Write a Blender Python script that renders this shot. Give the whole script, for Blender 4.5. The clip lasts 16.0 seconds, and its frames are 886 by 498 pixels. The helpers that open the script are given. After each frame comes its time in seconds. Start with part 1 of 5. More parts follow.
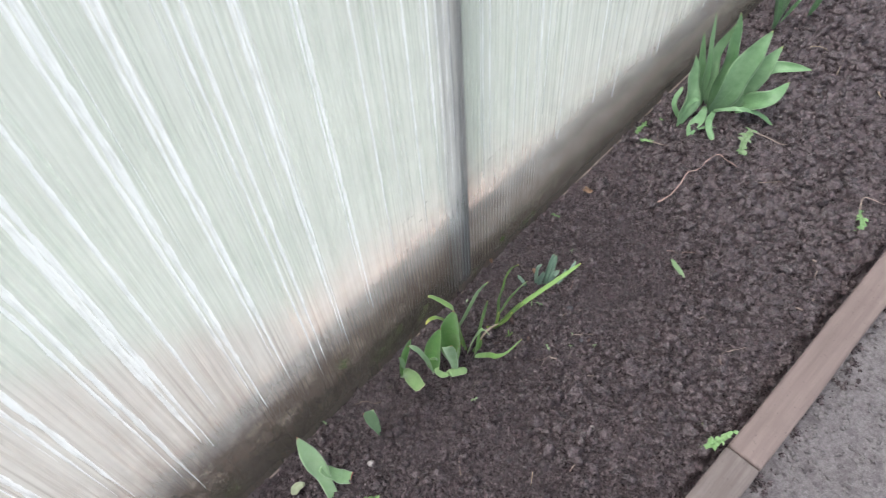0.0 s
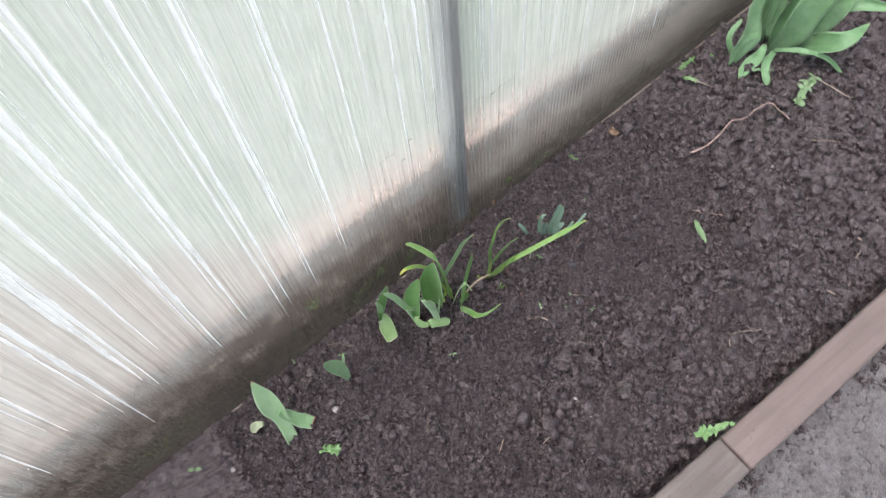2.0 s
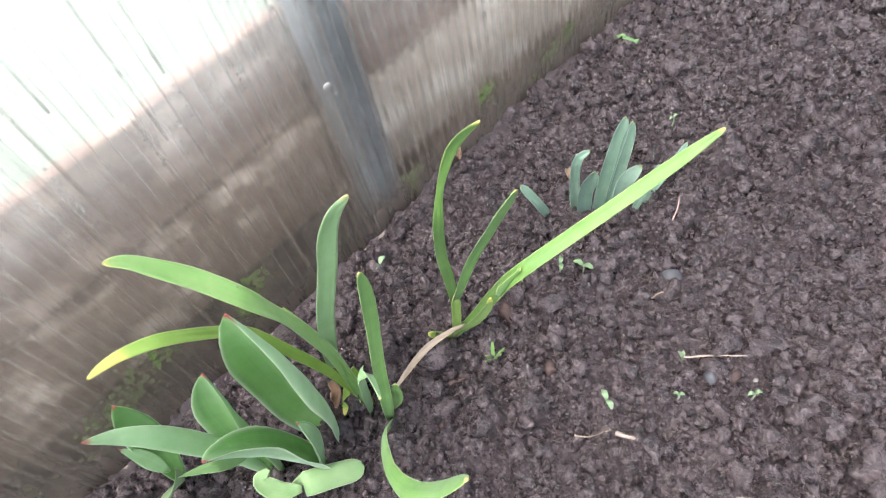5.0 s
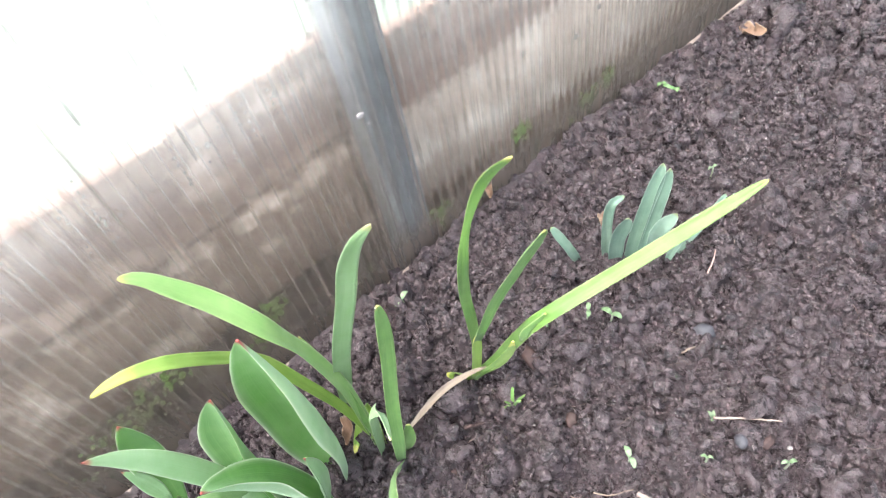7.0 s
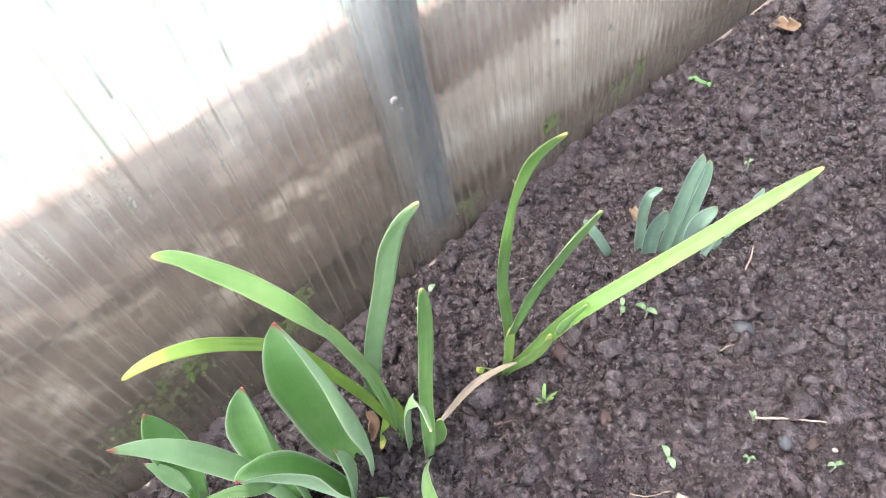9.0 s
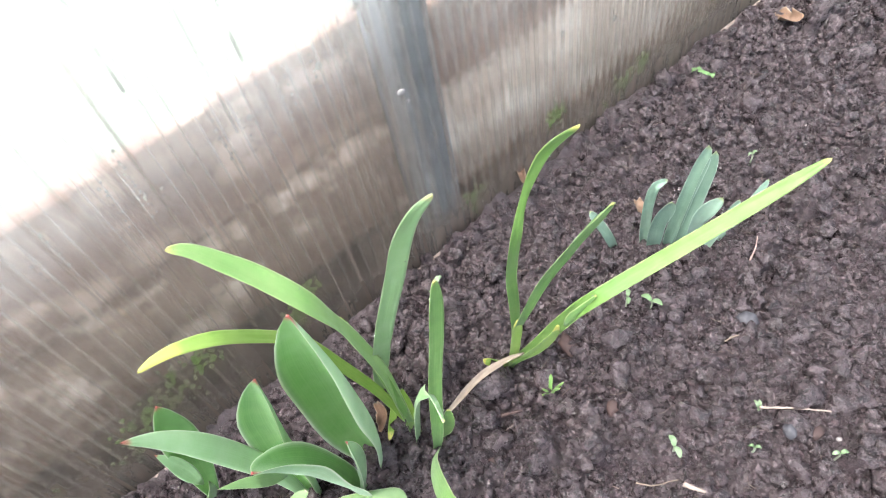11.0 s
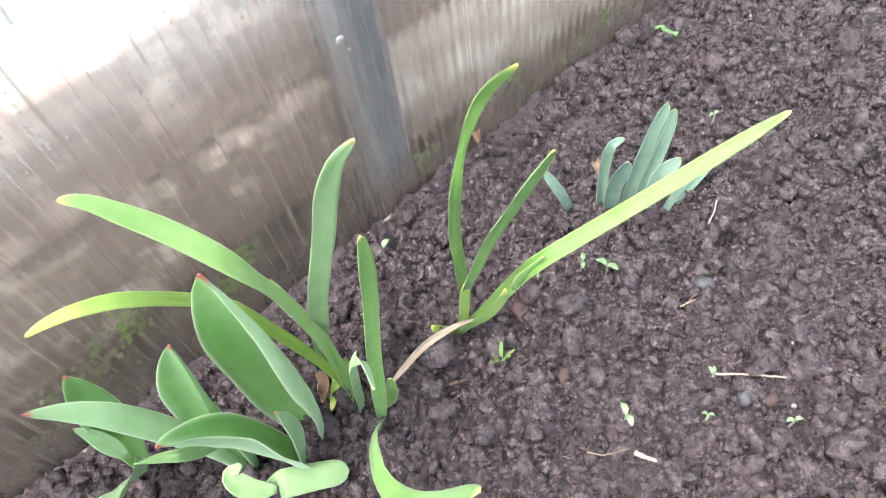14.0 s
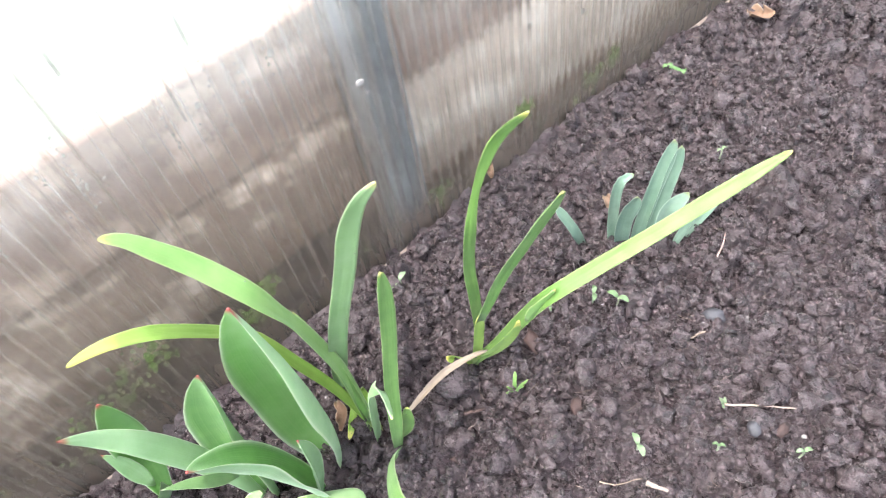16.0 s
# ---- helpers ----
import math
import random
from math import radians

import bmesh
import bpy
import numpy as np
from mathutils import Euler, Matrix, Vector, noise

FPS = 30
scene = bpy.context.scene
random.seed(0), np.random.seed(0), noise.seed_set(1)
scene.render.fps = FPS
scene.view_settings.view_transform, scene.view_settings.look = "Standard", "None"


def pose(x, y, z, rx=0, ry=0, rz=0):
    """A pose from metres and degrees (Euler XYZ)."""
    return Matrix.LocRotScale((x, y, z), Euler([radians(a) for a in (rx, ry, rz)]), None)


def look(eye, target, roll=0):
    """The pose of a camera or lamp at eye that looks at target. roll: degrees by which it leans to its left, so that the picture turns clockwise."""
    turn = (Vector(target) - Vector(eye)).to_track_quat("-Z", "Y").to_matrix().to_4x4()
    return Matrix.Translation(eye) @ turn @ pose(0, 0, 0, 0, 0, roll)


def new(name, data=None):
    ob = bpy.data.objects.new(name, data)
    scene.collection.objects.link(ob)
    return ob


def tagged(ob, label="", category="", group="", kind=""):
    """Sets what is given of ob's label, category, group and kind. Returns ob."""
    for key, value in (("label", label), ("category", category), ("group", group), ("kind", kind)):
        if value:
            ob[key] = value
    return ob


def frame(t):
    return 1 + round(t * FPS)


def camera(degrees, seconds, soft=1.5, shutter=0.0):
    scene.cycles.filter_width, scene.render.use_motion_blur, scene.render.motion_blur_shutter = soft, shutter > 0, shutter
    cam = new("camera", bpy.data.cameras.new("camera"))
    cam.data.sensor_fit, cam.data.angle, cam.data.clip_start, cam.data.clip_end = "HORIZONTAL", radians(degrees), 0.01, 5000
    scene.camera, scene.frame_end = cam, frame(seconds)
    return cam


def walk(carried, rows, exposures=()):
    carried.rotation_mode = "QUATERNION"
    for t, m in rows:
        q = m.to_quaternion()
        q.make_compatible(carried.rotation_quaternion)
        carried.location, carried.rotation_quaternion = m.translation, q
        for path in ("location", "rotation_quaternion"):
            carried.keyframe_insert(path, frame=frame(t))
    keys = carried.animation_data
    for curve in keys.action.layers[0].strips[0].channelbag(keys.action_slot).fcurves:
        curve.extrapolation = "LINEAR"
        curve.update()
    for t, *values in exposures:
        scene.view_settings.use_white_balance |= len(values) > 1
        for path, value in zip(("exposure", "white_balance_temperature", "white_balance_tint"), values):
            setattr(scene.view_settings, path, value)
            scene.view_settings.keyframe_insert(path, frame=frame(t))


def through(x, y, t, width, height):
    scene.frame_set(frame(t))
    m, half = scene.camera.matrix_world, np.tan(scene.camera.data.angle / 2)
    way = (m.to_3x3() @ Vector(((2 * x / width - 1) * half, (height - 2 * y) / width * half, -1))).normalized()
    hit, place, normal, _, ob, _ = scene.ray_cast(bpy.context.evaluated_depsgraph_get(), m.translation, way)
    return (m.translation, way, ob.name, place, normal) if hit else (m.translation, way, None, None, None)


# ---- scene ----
cam = camera(66.2, 16.0, soft=1.0, shutter=0.5)
PATH = [
    (0, (0.4938, -0.3323, 0.8875), (0.0173, 0.0379, 0.0901), -5.11),
    (0.5, (0.5063, -0.3046, 0.8959), (0.0406, 0.0783, 0.0981), -4.81),
    (1, (0.4972, -0.2462, 0.8921), (0.0223, 0.1048, 0.0850), -2.60),
    (1.5, (0.4773, -0.1939, 0.8589), (0.0177, 0.0730, 0.0119), -4.20),
    (2, (0.4709, -0.2142, 0.8387), (0.0383, 0.0223, -0.0313), -7.40),
    (2.5, (0.4767, -0.2338, 0.8454), (0.0688, 0.0314, -0.0283), -6.65),
    (3, (0.4310, -0.1757, 0.7559), (0.0227, 0.0648, -0.1247), -4.68),
    (3.5, (0.3528, -0.1102, 0.5550), (-0.0677, 0.1120, -0.3246), -11.32),
    (4, (0.2997, -0.0539, 0.4246), (-0.1287, 0.1846, -0.4470), -15.88),
    (4.2, (0.2908, -0.0477, 0.3906), (-0.1594, 0.2131, -0.4634), -14.25),
    (6.3, (0.2633, -0.0203, 0.3140), (-0.2421, 0.2163, -0.5158), -14.68),
    (6.5, (0.2627, -0.0262, 0.3176), (-0.2531, 0.2149, -0.5045), -13.95),
    (7, (0.2691, -0.0304, 0.3247), (-0.2731, 0.2192, -0.4777), -13.56),
    (7.5, (0.2633, -0.0356, 0.3302), (-0.2979, 0.2118, -0.4596), -14.14),
    (8, (0.2602, -0.0344, 0.3239), (-0.3054, 0.1972, -0.4675), -15.32),
    (8.5, (0.2599, -0.0393, 0.3180), (-0.3034, 0.2006, -0.4727), -14.71),
    (8.7, (0.2613, -0.0411, 0.3142), (-0.2971, 0.2045, -0.4781), -13.67),
    (10.8, (0.2592, -0.0450, 0.3172), (-0.2776, 0.2028, -0.4893), -12.87),
    (11, (0.2590, -0.0463, 0.3160), (-0.2828, 0.1998, -0.4877), -13.21),
    (11.5, (0.2597, -0.0467, 0.3180), (-0.2888, 0.2004, -0.4808), -13.49),
    (12, (0.2628, -0.0405, 0.3198), (-0.2880, 0.2124, -0.4756), -13.40),
    (12.5, (0.2599, -0.0420, 0.3150), (-0.2901, 0.2125, -0.4804), -12.95),
    (13, (0.2591, -0.0364, 0.2902), (-0.2729, 0.1983, -0.5233), -14.27),
    (13.5, (0.2595, -0.0362, 0.2915), (-0.2298, 0.2050, -0.5466), -12.02),
    (14, (0.2606, -0.0351, 0.2975), (-0.2340, 0.2223, -0.5327), -10.60),
    (14.5, (0.2599, -0.0365, 0.2943), (-0.2421, 0.2317, -0.5279), -9.36),
    (15, (0.2629, -0.0319, 0.3013), (-0.2489, 0.2388, -0.5141), -10.44),
    (15.5, (0.2642, -0.0325, 0.3037), (-0.2564, 0.2377, -0.5063), -10.84),
    (16, (0.2641, -0.0370, 0.3073), (-0.2684, 0.2261, -0.4972), -11.59),
]
walk(cam, [(t, look(eye, target, roll)) for t, eye, target, roll in PATH],
     exposures=[(0, 1.06), (2.9, 1.22), (3.5, 1.42), (4.2, 1.65), (6.3, 2.38), (7.2, 2.38), (8.5, 2.2), (12.6, 2.28), (13.4, 2.27), (14.0, 2.38), (14.5, 2.42), (16.0, 2.46)])

# ---------------------------------------------------------------- light
world = bpy.data.worlds.new("world")
scene.world = world
world.use_nodes = True
wn = world.node_tree.nodes
sky = wn.new("ShaderNodeTexSky")
sky.sky_type = 'NISHITA'
sky.sun_disc = False
sky.sun_elevation, sky.sun_rotation = radians(70), radians(196)
sky.air_density, sky.dust_density, sky.ozone_density = 1.0, 1.5, 1.0
wn["Background"].inputs[1].default_value = 0.15
cloud = wn.new("ShaderNodeHueSaturation")      # an overcast sky is nearly grey
cloud.inputs["Saturation"].default_value = 0.42
world.node_tree.links.new(sky.outputs[0], cloud.inputs["Color"])
world.node_tree.links.new(cloud.outputs[0], wn["Background"].inputs[0])

sun = new("sun", bpy.data.lights.new("sun", 'SUN'))
sun.data.energy, sun.data.angle, sun.data.color = 1.3, radians(35), (1.0, 0.97, 0.93)
SUN_EL, SUN_AZ = radians(70), radians(196)
sun.matrix_world = look((0, 0, 0), (-math.sin(SUN_AZ) * math.cos(SUN_EL), -math.cos(SUN_AZ) * math.cos(SUN_EL), -math.sin(SUN_EL)))


# ---------------------------------------------------------------- materials
class Mat:
    """A node material under construction."""

    def __init__(self, name):
        self.m = bpy.data.materials.new(name)
        self.m.use_nodes = True
        self.t = self.m.node_tree
        self.b = self.t.nodes["Principled BSDF"]
        self.out = self.t.nodes["Material Output"]

    def n(self, kind, **props):
        node = self.t.nodes.new("ShaderNode" + kind)
        for key, value in props.items():
            setattr(node, key, value)
        return node

    def link(self, a, b):
        self.t.links.new(a, b)

    def coords(self, scale=(1, 1, 1), space="Object"):
        tc, mp = self.n("TexCoord"), self.n("Mapping")
        mp.inputs["Scale"].default_value = scale
        self.link(tc.outputs[space], mp.inputs["Vector"])
        return mp.outputs["Vector"]

    def noise(self, vec, scale, detail=4, rough=0.6):
        nz = self.n("TexNoise")
        nz.inputs["Scale"].default_value, nz.inputs["Detail"].default_value, nz.inputs["Roughness"].default_value = scale, detail, rough
        self.link(vec, nz.inputs["Vector"])
        return nz.outputs["Fac"]

    def ramp(self, fac, *stops):
        rp = self.n("ValToRGB")
        el = rp.color_ramp.elements
        while len(el) < len(stops):
            el.new(0.5)
        for e, (p, c) in zip(el, stops):
            e.position, e.color = p, (*c, 1) if len(c) == 3 else c
        self.link(fac, rp.inputs["Fac"])
        return rp.outputs["Color"]

    def mix(self, fac, a, b, blend='MIX'):
        mx = self.n("Mix", data_type='RGBA', blend_type=blend)
        for socket, value in ((mx.inputs[0], fac), (mx.inputs[6], a), (mx.inputs[7], b)):
            if hasattr(value, "is_linked"):
                self.link(value, socket)
            elif isinstance(value, tuple):
                socket.default_value = (*value, 1)
            else:
                socket.default_value = value
        return mx.outputs[2]

    def math(self, op, a, b=0.0, clamp=False):
        mt = self.n("Math", operation=op, use_clamp=clamp)
        for socket, value in ((mt.inputs[0], a), (mt.inputs[1], b)):
            if hasattr(value, "is_linked"):
                self.link(value, socket)
            else:
                socket.default_value = value
        return mt.outputs[0]

    def bump(self, height, strength, distance, under=None):
        bp = self.n("Bump")
        bp.inputs["Strength"].default_value, bp.inputs["Distance"].default_value = strength, distance
        self.link(height, bp.inputs["Height"])
        if under is not None:
            self.link(under, bp.inputs["Normal"])
        return bp.outputs["Normal"]

    def done(self, color=None, rough=None, normal=None, spec=None):
        for key, value in (("Base Color", color), ("Roughness", rough), ("Normal", normal), ("Specular IOR Level", spec)):
            if value is None:
                continue
            if hasattr(value, "is_linked"):
                self.link(value, self.b.inputs[key])
            elif isinstance(value, tuple):
                self.b.inputs[key].default_value = (*value, 1)
            else:
                self.b.inputs[key].default_value = value
        return self.m


def soil_material(name, dark, mid, light, rough=(0.12, 0.5), spec=0.8, blotch=0.0):
    k = Mat(name)
    v = k.coords()
    big, small, grit = k.noise(v, 9, 3), k.noise(v, 170, 6, 0.72), k.noise(v, 760, 4, 0.75)
    # crevice shade and wet glints are put into the colour as dark and pale grain
    c = k.ramp(small, (0.3, dark), (0.5, mid), (0.72, light))
    c = k.mix(k.math('MULTIPLY', big, 0.9), c, k.ramp(grit, (0.34, dark), (0.5, mid), (0.68, light)))
    c = k.mix(k.ramp(grit, (0.69, (0, 0, 0)), (0.76, (0.4, 0.4, 0.4))), c, tuple(min(1, x * 2.4) for x in light))
    if blotch:
        c = k.mix(k.ramp(k.noise(v, 34, 6, 0.75), (0.5, (0, 0, 0)), (0.62, (blotch,) * 3)), c, dark)
    gloss = k.ramp(k.noise(v, 60, 4), (0.35, (rough[0],) * 3), (0.65, (rough[1],) * 3))
    nrm = k.bump(grit, 1.0, 0.0007, k.bump(small, 1.0, 0.0032))
    return k.done(c, gloss, nrm, spec)


SOIL = soil_material("wet_soil", (0.0082, 0.0055, 0.0060), (0.0490, 0.0342, 0.0385), (0.136, 0.10, 0.111))
EARTH = soil_material("trodden_earth", (0.048, 0.043, 0.046), (0.135, 0.123, 0.129), (0.255, 0.238, 0.25), (0.55, 0.9), 0.35, 0.6)


def clod_material():
    k = Mat("soil_clod")
    v = k.coords()
    geo = k.n("NewGeometry")
    small, grit = k.noise(v, 210, 5, 0.72), k.noise(v, 800, 4, 0.75)
    # the dark end of this ramp paints shade into the clods' hollows
    c = k.ramp(k.math("ADD", k.math("MULTIPLY", small, 0.6), k.math("MULTIPLY", grit, 0.4)), (0.38, (0.009, 0.006, 0.0064)), (0.52, (0.0495, 0.0338, 0.038)), (0.67, (0.133, 0.097, 0.107)))
    c = k.mix(k.ramp(geo.outputs["Random Per Island"], (0.45, (0, 0, 0)), (1.0, (0.4, 0.4, 0.4))), c, (0.094, 0.068, 0.073))
    return k.done(c, k.ramp(small, (0.35, (0.12,) * 3), (0.65, (0.45,) * 3)), k.bump(grit, 1.0, 0.0007, k.bump(small, 1.0, 0.0034)), 0.8)


CLOD = clod_material()


def wood_material(name, a, b, c):
    k = Mat(name)
    v = k.coords((1, 0.05, 1))
    grain, fine = k.noise(v, 90, 6, 0.65), k.noise(v, 420, 4, 0.7)
    stain = k.noise(k.coords(), 14, 4)
    col = k.ramp(grain, (0.3, a), (0.52, b), (0.75, c))
    col = k.mix(k.ramp(stain, (0.45, (0, 0, 0)), (0.7, (0.6, 0.6, 0.6))), col, a)
    col = k.mix(k.ramp(k.noise(k.coords(), 200, 4), (0.62, (0, 0, 0)), (0.74, (0.6, 0.6, 0.6))), col, (0.05, 0.035, 0.032))
    return k.done(col, 0.72, k.bump(fine, 0.5, 0.001, k.bump(grain, 0.5, 0.002)), 0.3)


WOOD = wood_material("reddish_weathered_wood", (0.112, 0.086, 0.081), (0.145, 0.112, 0.106), (0.180, 0.142, 0.134))
WOOD_GREY = wood_material("grey_weathered_wood", (0.09, 0.073, 0.07), (0.145, 0.122, 0.117), (0.20, 0.175, 0.168))


def plinth_material(name, a, b, c, lit_patch):
    k = Mat(name)
    grain = k.noise(k.coords((1, 6, 90)), 1.0, 5, 0.65)
    # the pale patches are spots of sun, put into the wood colour
    pale = k.noise(k.coords((1, 24, 44)), 1.0, 5, 0.65)
    col = k.mix(k.ramp(pale, (0.52, (0, 0, 0)), (0.62, (0.95, 0.95, 0.95))), k.ramp(grain, (0.3, a), (0.52, b), (0.75, c)), lit_patch)
    return k.done(col, 0.75, k.bump(grain, 0.5, 0.002), 0.3)


PLINTH = plinth_material("brown_plinth_wood", (0.15, 0.094, 0.071), (0.245, 0.16, 0.125), (0.335, 0.23, 0.183), (0.50, 0.375, 0.31))
PLINTH_MID = plinth_material("sun_patched_plinth_wood", (0.118, 0.078, 0.057), (0.196, 0.134, 0.102), (0.29, 0.205, 0.163), (0.68, 0.55, 0.47))
# darkest of the planks, for the dark band along the foot
PLINTH_DARK = plinth_material("dark_plinth_wood", (0.040, 0.029, 0.024), (0.068, 0.050, 0.042), (0.10, 0.076, 0.064), (0.15, 0.115, 0.096))
PLINTH_PALE = plinth_material("pale_plinth_wood", (0.38, 0.305, 0.25), (0.53, 0.43, 0.36), (0.65, 0.545, 0.47), (0.82, 0.73, 0.65))


def leaf_material(name, low, mid, high, edge, tip, tip_from=0.97, gloss=0.42, veins=60.0, through=0.28, bloom=0.15):
    """Blade with lengthwise veins; UV x runs across it and y from base to tip."""
    k = Mat(name)
    uv = k.coords((1, 1, 1), "UV")
    sep = k.n("SeparateXYZ")
    k.link(uv, sep.inputs[0])
    across, along = sep.outputs[0], sep.outputs[1]
    blot = k.noise(k.coords(), 70, 4)
    info = k.n("ObjectInfo")
    c = k.ramp(k.math('ADD', k.math('MULTIPLY', blot, 0.7), k.math('MULTIPLY', info.outputs["Random"], 0.3)), (0.3, low), (0.5, mid), (0.75, high))
    vein = k.noise(k.coords((veins, 1.2, 1), "UV"), 1.0, 3)
    c = k.mix(k.ramp(vein, (0.45, (0, 0, 0)), (0.7, (0.5, 0.5, 0.5))), c, high)
    rim = k.math('ABSOLUTE', k.math('SUBTRACT', across, 0.5))
    c = k.mix(k.ramp(rim, (0.445, (0, 0, 0)), (0.472, (0.3, 0.3, 0.3)), (0.484, (1.0, 1.0, 1.0))), c, edge)
    wob = k.math('ADD', along, k.math('MULTIPLY', k.math('SUBTRACT', blot, 0.5), 0.05))
    c = k.mix(k.ramp(wob, (tip_from, (0, 0, 0)), (min(0.999, tip_from + 0.03), (1, 1, 1))), c, tip)
    k.done(c, gloss, k.bump(vein, 0.25, 0.0006), 0.4)
    k.b.inputs["Sheen Weight"].default_value, k.b.inputs["Sheen Roughness"].default_value = bloom, 0.45
    k.b.inputs["Sheen Tint"].default_value = (0.82, 0.95, 0.86, 1)
    tr, ms = k.n("BsdfTranslucent"), k.n("MixShader")
    k.link(k.mix(1.0, c, (1.0, 1.0, 0.72), 'MULTIPLY'), tr.inputs[0])
    ms.inputs[0].default_value = through
    k.link(k.b.outputs[0], ms.inputs[1]), k.link(tr.outputs[0], ms.inputs[2])
    k.link(ms.outputs[0], k.out.inputs[0])
    return k.m


TULIP = leaf_material("tulip_leaf", (0.235, 0.40, 0.19), (0.315, 0.495, 0.265), (0.42, 0.58, 0.37), (0.60, 0.69, 0.54), (0.40, 0.11, 0.09), 0.962, through=0.4, bloom=0.35)
TULIP_IN = leaf_material("tulip_leaf_inside", (0.15, 0.34, 0.085), (0.20, 0.415, 0.12), (0.285, 0.49, 0.195), (0.62, 0.72, 0.56), (0.45, 0.10, 0.09), 0.97, through=0.4, bloom=0.25)
TULIP_FAR = leaf_material("tulip_leaf_plain", (0.10, 0.215, 0.09), (0.145, 0.28, 0.13), (0.22, 0.36, 0.205), (0.31, 0.44, 0.28), (0.30, 0.36, 0.14), 0.965)
TULIP_PALE = leaf_material("tulip_leaf_pale", (0.145, 0.27, 0.095), (0.20, 0.335, 0.138), (0.285, 0.42, 0.20), (0.48, 0.58, 0.36), (0.56, 0.54, 0.38), 0.98, through=0.35, bloom=0.3)
TULIP_DULL = leaf_material("tulip_leaf_outside", (0.12, 0.25, 0.10), (0.165, 0.31, 0.145), (0.235, 0.385, 0.21), (0.40, 0.52, 0.36), (0.36, 0.40, 0.16), 0.965)
STRAP = leaf_material("strap_leaf", (0.13, 0.275, 0.062), (0.185, 0.35, 0.095), (0.275, 0.435, 0.155), (0.44, 0.55, 0.26), (0.50, 0.46, 0.16), 0.982, veins=24, through=0.28)
STRAP_GREY = leaf_material("greyish_strap_leaf", (0.17, 0.31, 0.12), (0.24, 0.40, 0.18), (0.33, 0.48, 0.26), (0.48, 0.58, 0.38), (0.55, 0.50, 0.24), 0.985, veins=24, through=0.3)
STRAP_YELLOW = leaf_material("yellowing_strap_leaf", (0.18, 0.33, 0.05), (0.25, 0.40, 0.075), (0.36, 0.48, 0.14), (0.42, 0.50, 0.17), (0.60, 0.58, 0.16), 0.9, veins=24)
STRAP_LIME = leaf_material("lime_strap_leaf", (0.082, 0.195, 0.030), (0.12, 0.25, 0.046), (0.185, 0.32, 0.088), (0.33, 0.43, 0.16), (0.52, 0.50, 0.16), 0.98, veins=24, through=0.22)
BLUE = leaf_material("blue_green_leaf", (0.12, 0.21, 0.155), (0.18, 0.285, 0.21), (0.27, 0.38, 0.30), (0.38, 0.48, 0.40), (0.25, 0.30, 0.15), 0.97, gloss=0.55, through=0.18)
COTYL = leaf_material("seedling_leaf", (0.121, 0.214, 0.0878), (0.172, 0.271, 0.135), (0.253, 0.332, 0.216), (0.322, 0.37, 0.27), (0.30, 0.42, 0.20), 0.98)
WEED = leaf_material("weed_leaf", (0.10, 0.21, 0.07), (0.15, 0.285, 0.105), (0.24, 0.37, 0.18), (0.26, 0.38, 0.20), (0.30, 0.38, 0.20), 0.98)
WILTED = leaf_material("wilted_leaf", (0.20, 0.25, 0.15), (0.28, 0.33, 0.21), (0.36, 0.40, 0.28), (0.42, 0.43, 0.32), (0.36, 0.33, 0.22), 0.95, gloss=0.6)
DRY = leaf_material("dry_leaf", (0.18, 0.13, 0.095), (0.27, 0.21, 0.165), (0.36, 0.30, 0.245), (0.32, 0.26, 0.21), (0.30, 0.18, 0.10), 0.98, gloss=0.7)
ORANGE = leaf_material("orange_dry_leaf", (0.14, 0.075, 0.046), (0.22, 0.135, 0.09), (0.33, 0.225, 0.165), (0.46, 0.36, 0.28), (0.40, 0.26, 0.16), 0.95, gloss=0.75)


def plain_material(name, a, b, scale, rough, bump=0.4):
    k = Mat(name)
    nz = k.noise(k.coords(), scale, 5, 0.65)
    return k.done(k.ramp(nz, (0.3, a), (0.7, b)), rough, k.bump(nz, bump, 0.001), 0.4)


STRAW = plain_material("straw", (0.15, 0.11, 0.088), (0.29, 0.23, 0.185), 300, 0.75)
ROOT = plain_material("pale_root", (0.24, 0.155, 0.135), (0.42, 0.30, 0.27), 250, 0.7)
PALE = plain_material("bleached_plant_bit", (0.20, 0.155, 0.135), (0.33, 0.265, 0.23), 250, 0.65)
STONE_G = plain_material("grey_stone", (0.036, 0.035, 0.041), (0.066, 0.065, 0.075), 220, 0.6)
STONE_W = plain_material("pale_stone", (0.20, 0.185, 0.185), (0.32, 0.30, 0.29), 220, 0.5)
CHIP = plain_material("brown_bark_chip", (0.030, 0.018, 0.017), (0.064, 0.037, 0.034), 200, 0.75)
STEEL = plain_material("galvanised_steel", (0.12, 0.127, 0.14), (0.19, 0.20, 0.215), 40, 0.45, 0.1)
SAND = plain_material("dry_sandy_ground", (0.31, 0.22, 0.18), (0.45, 0.335, 0.28), 25, 0.9)
BARE = plain_material("bare_brown_earth", (0.17, 0.122, 0.099), (0.27, 0.20, 0.166), 30, 0.9)
GRASS = plain_material("lawn", (0.16, 0.20, 0.155), (0.25, 0.29, 0.235), 6, 0.85)


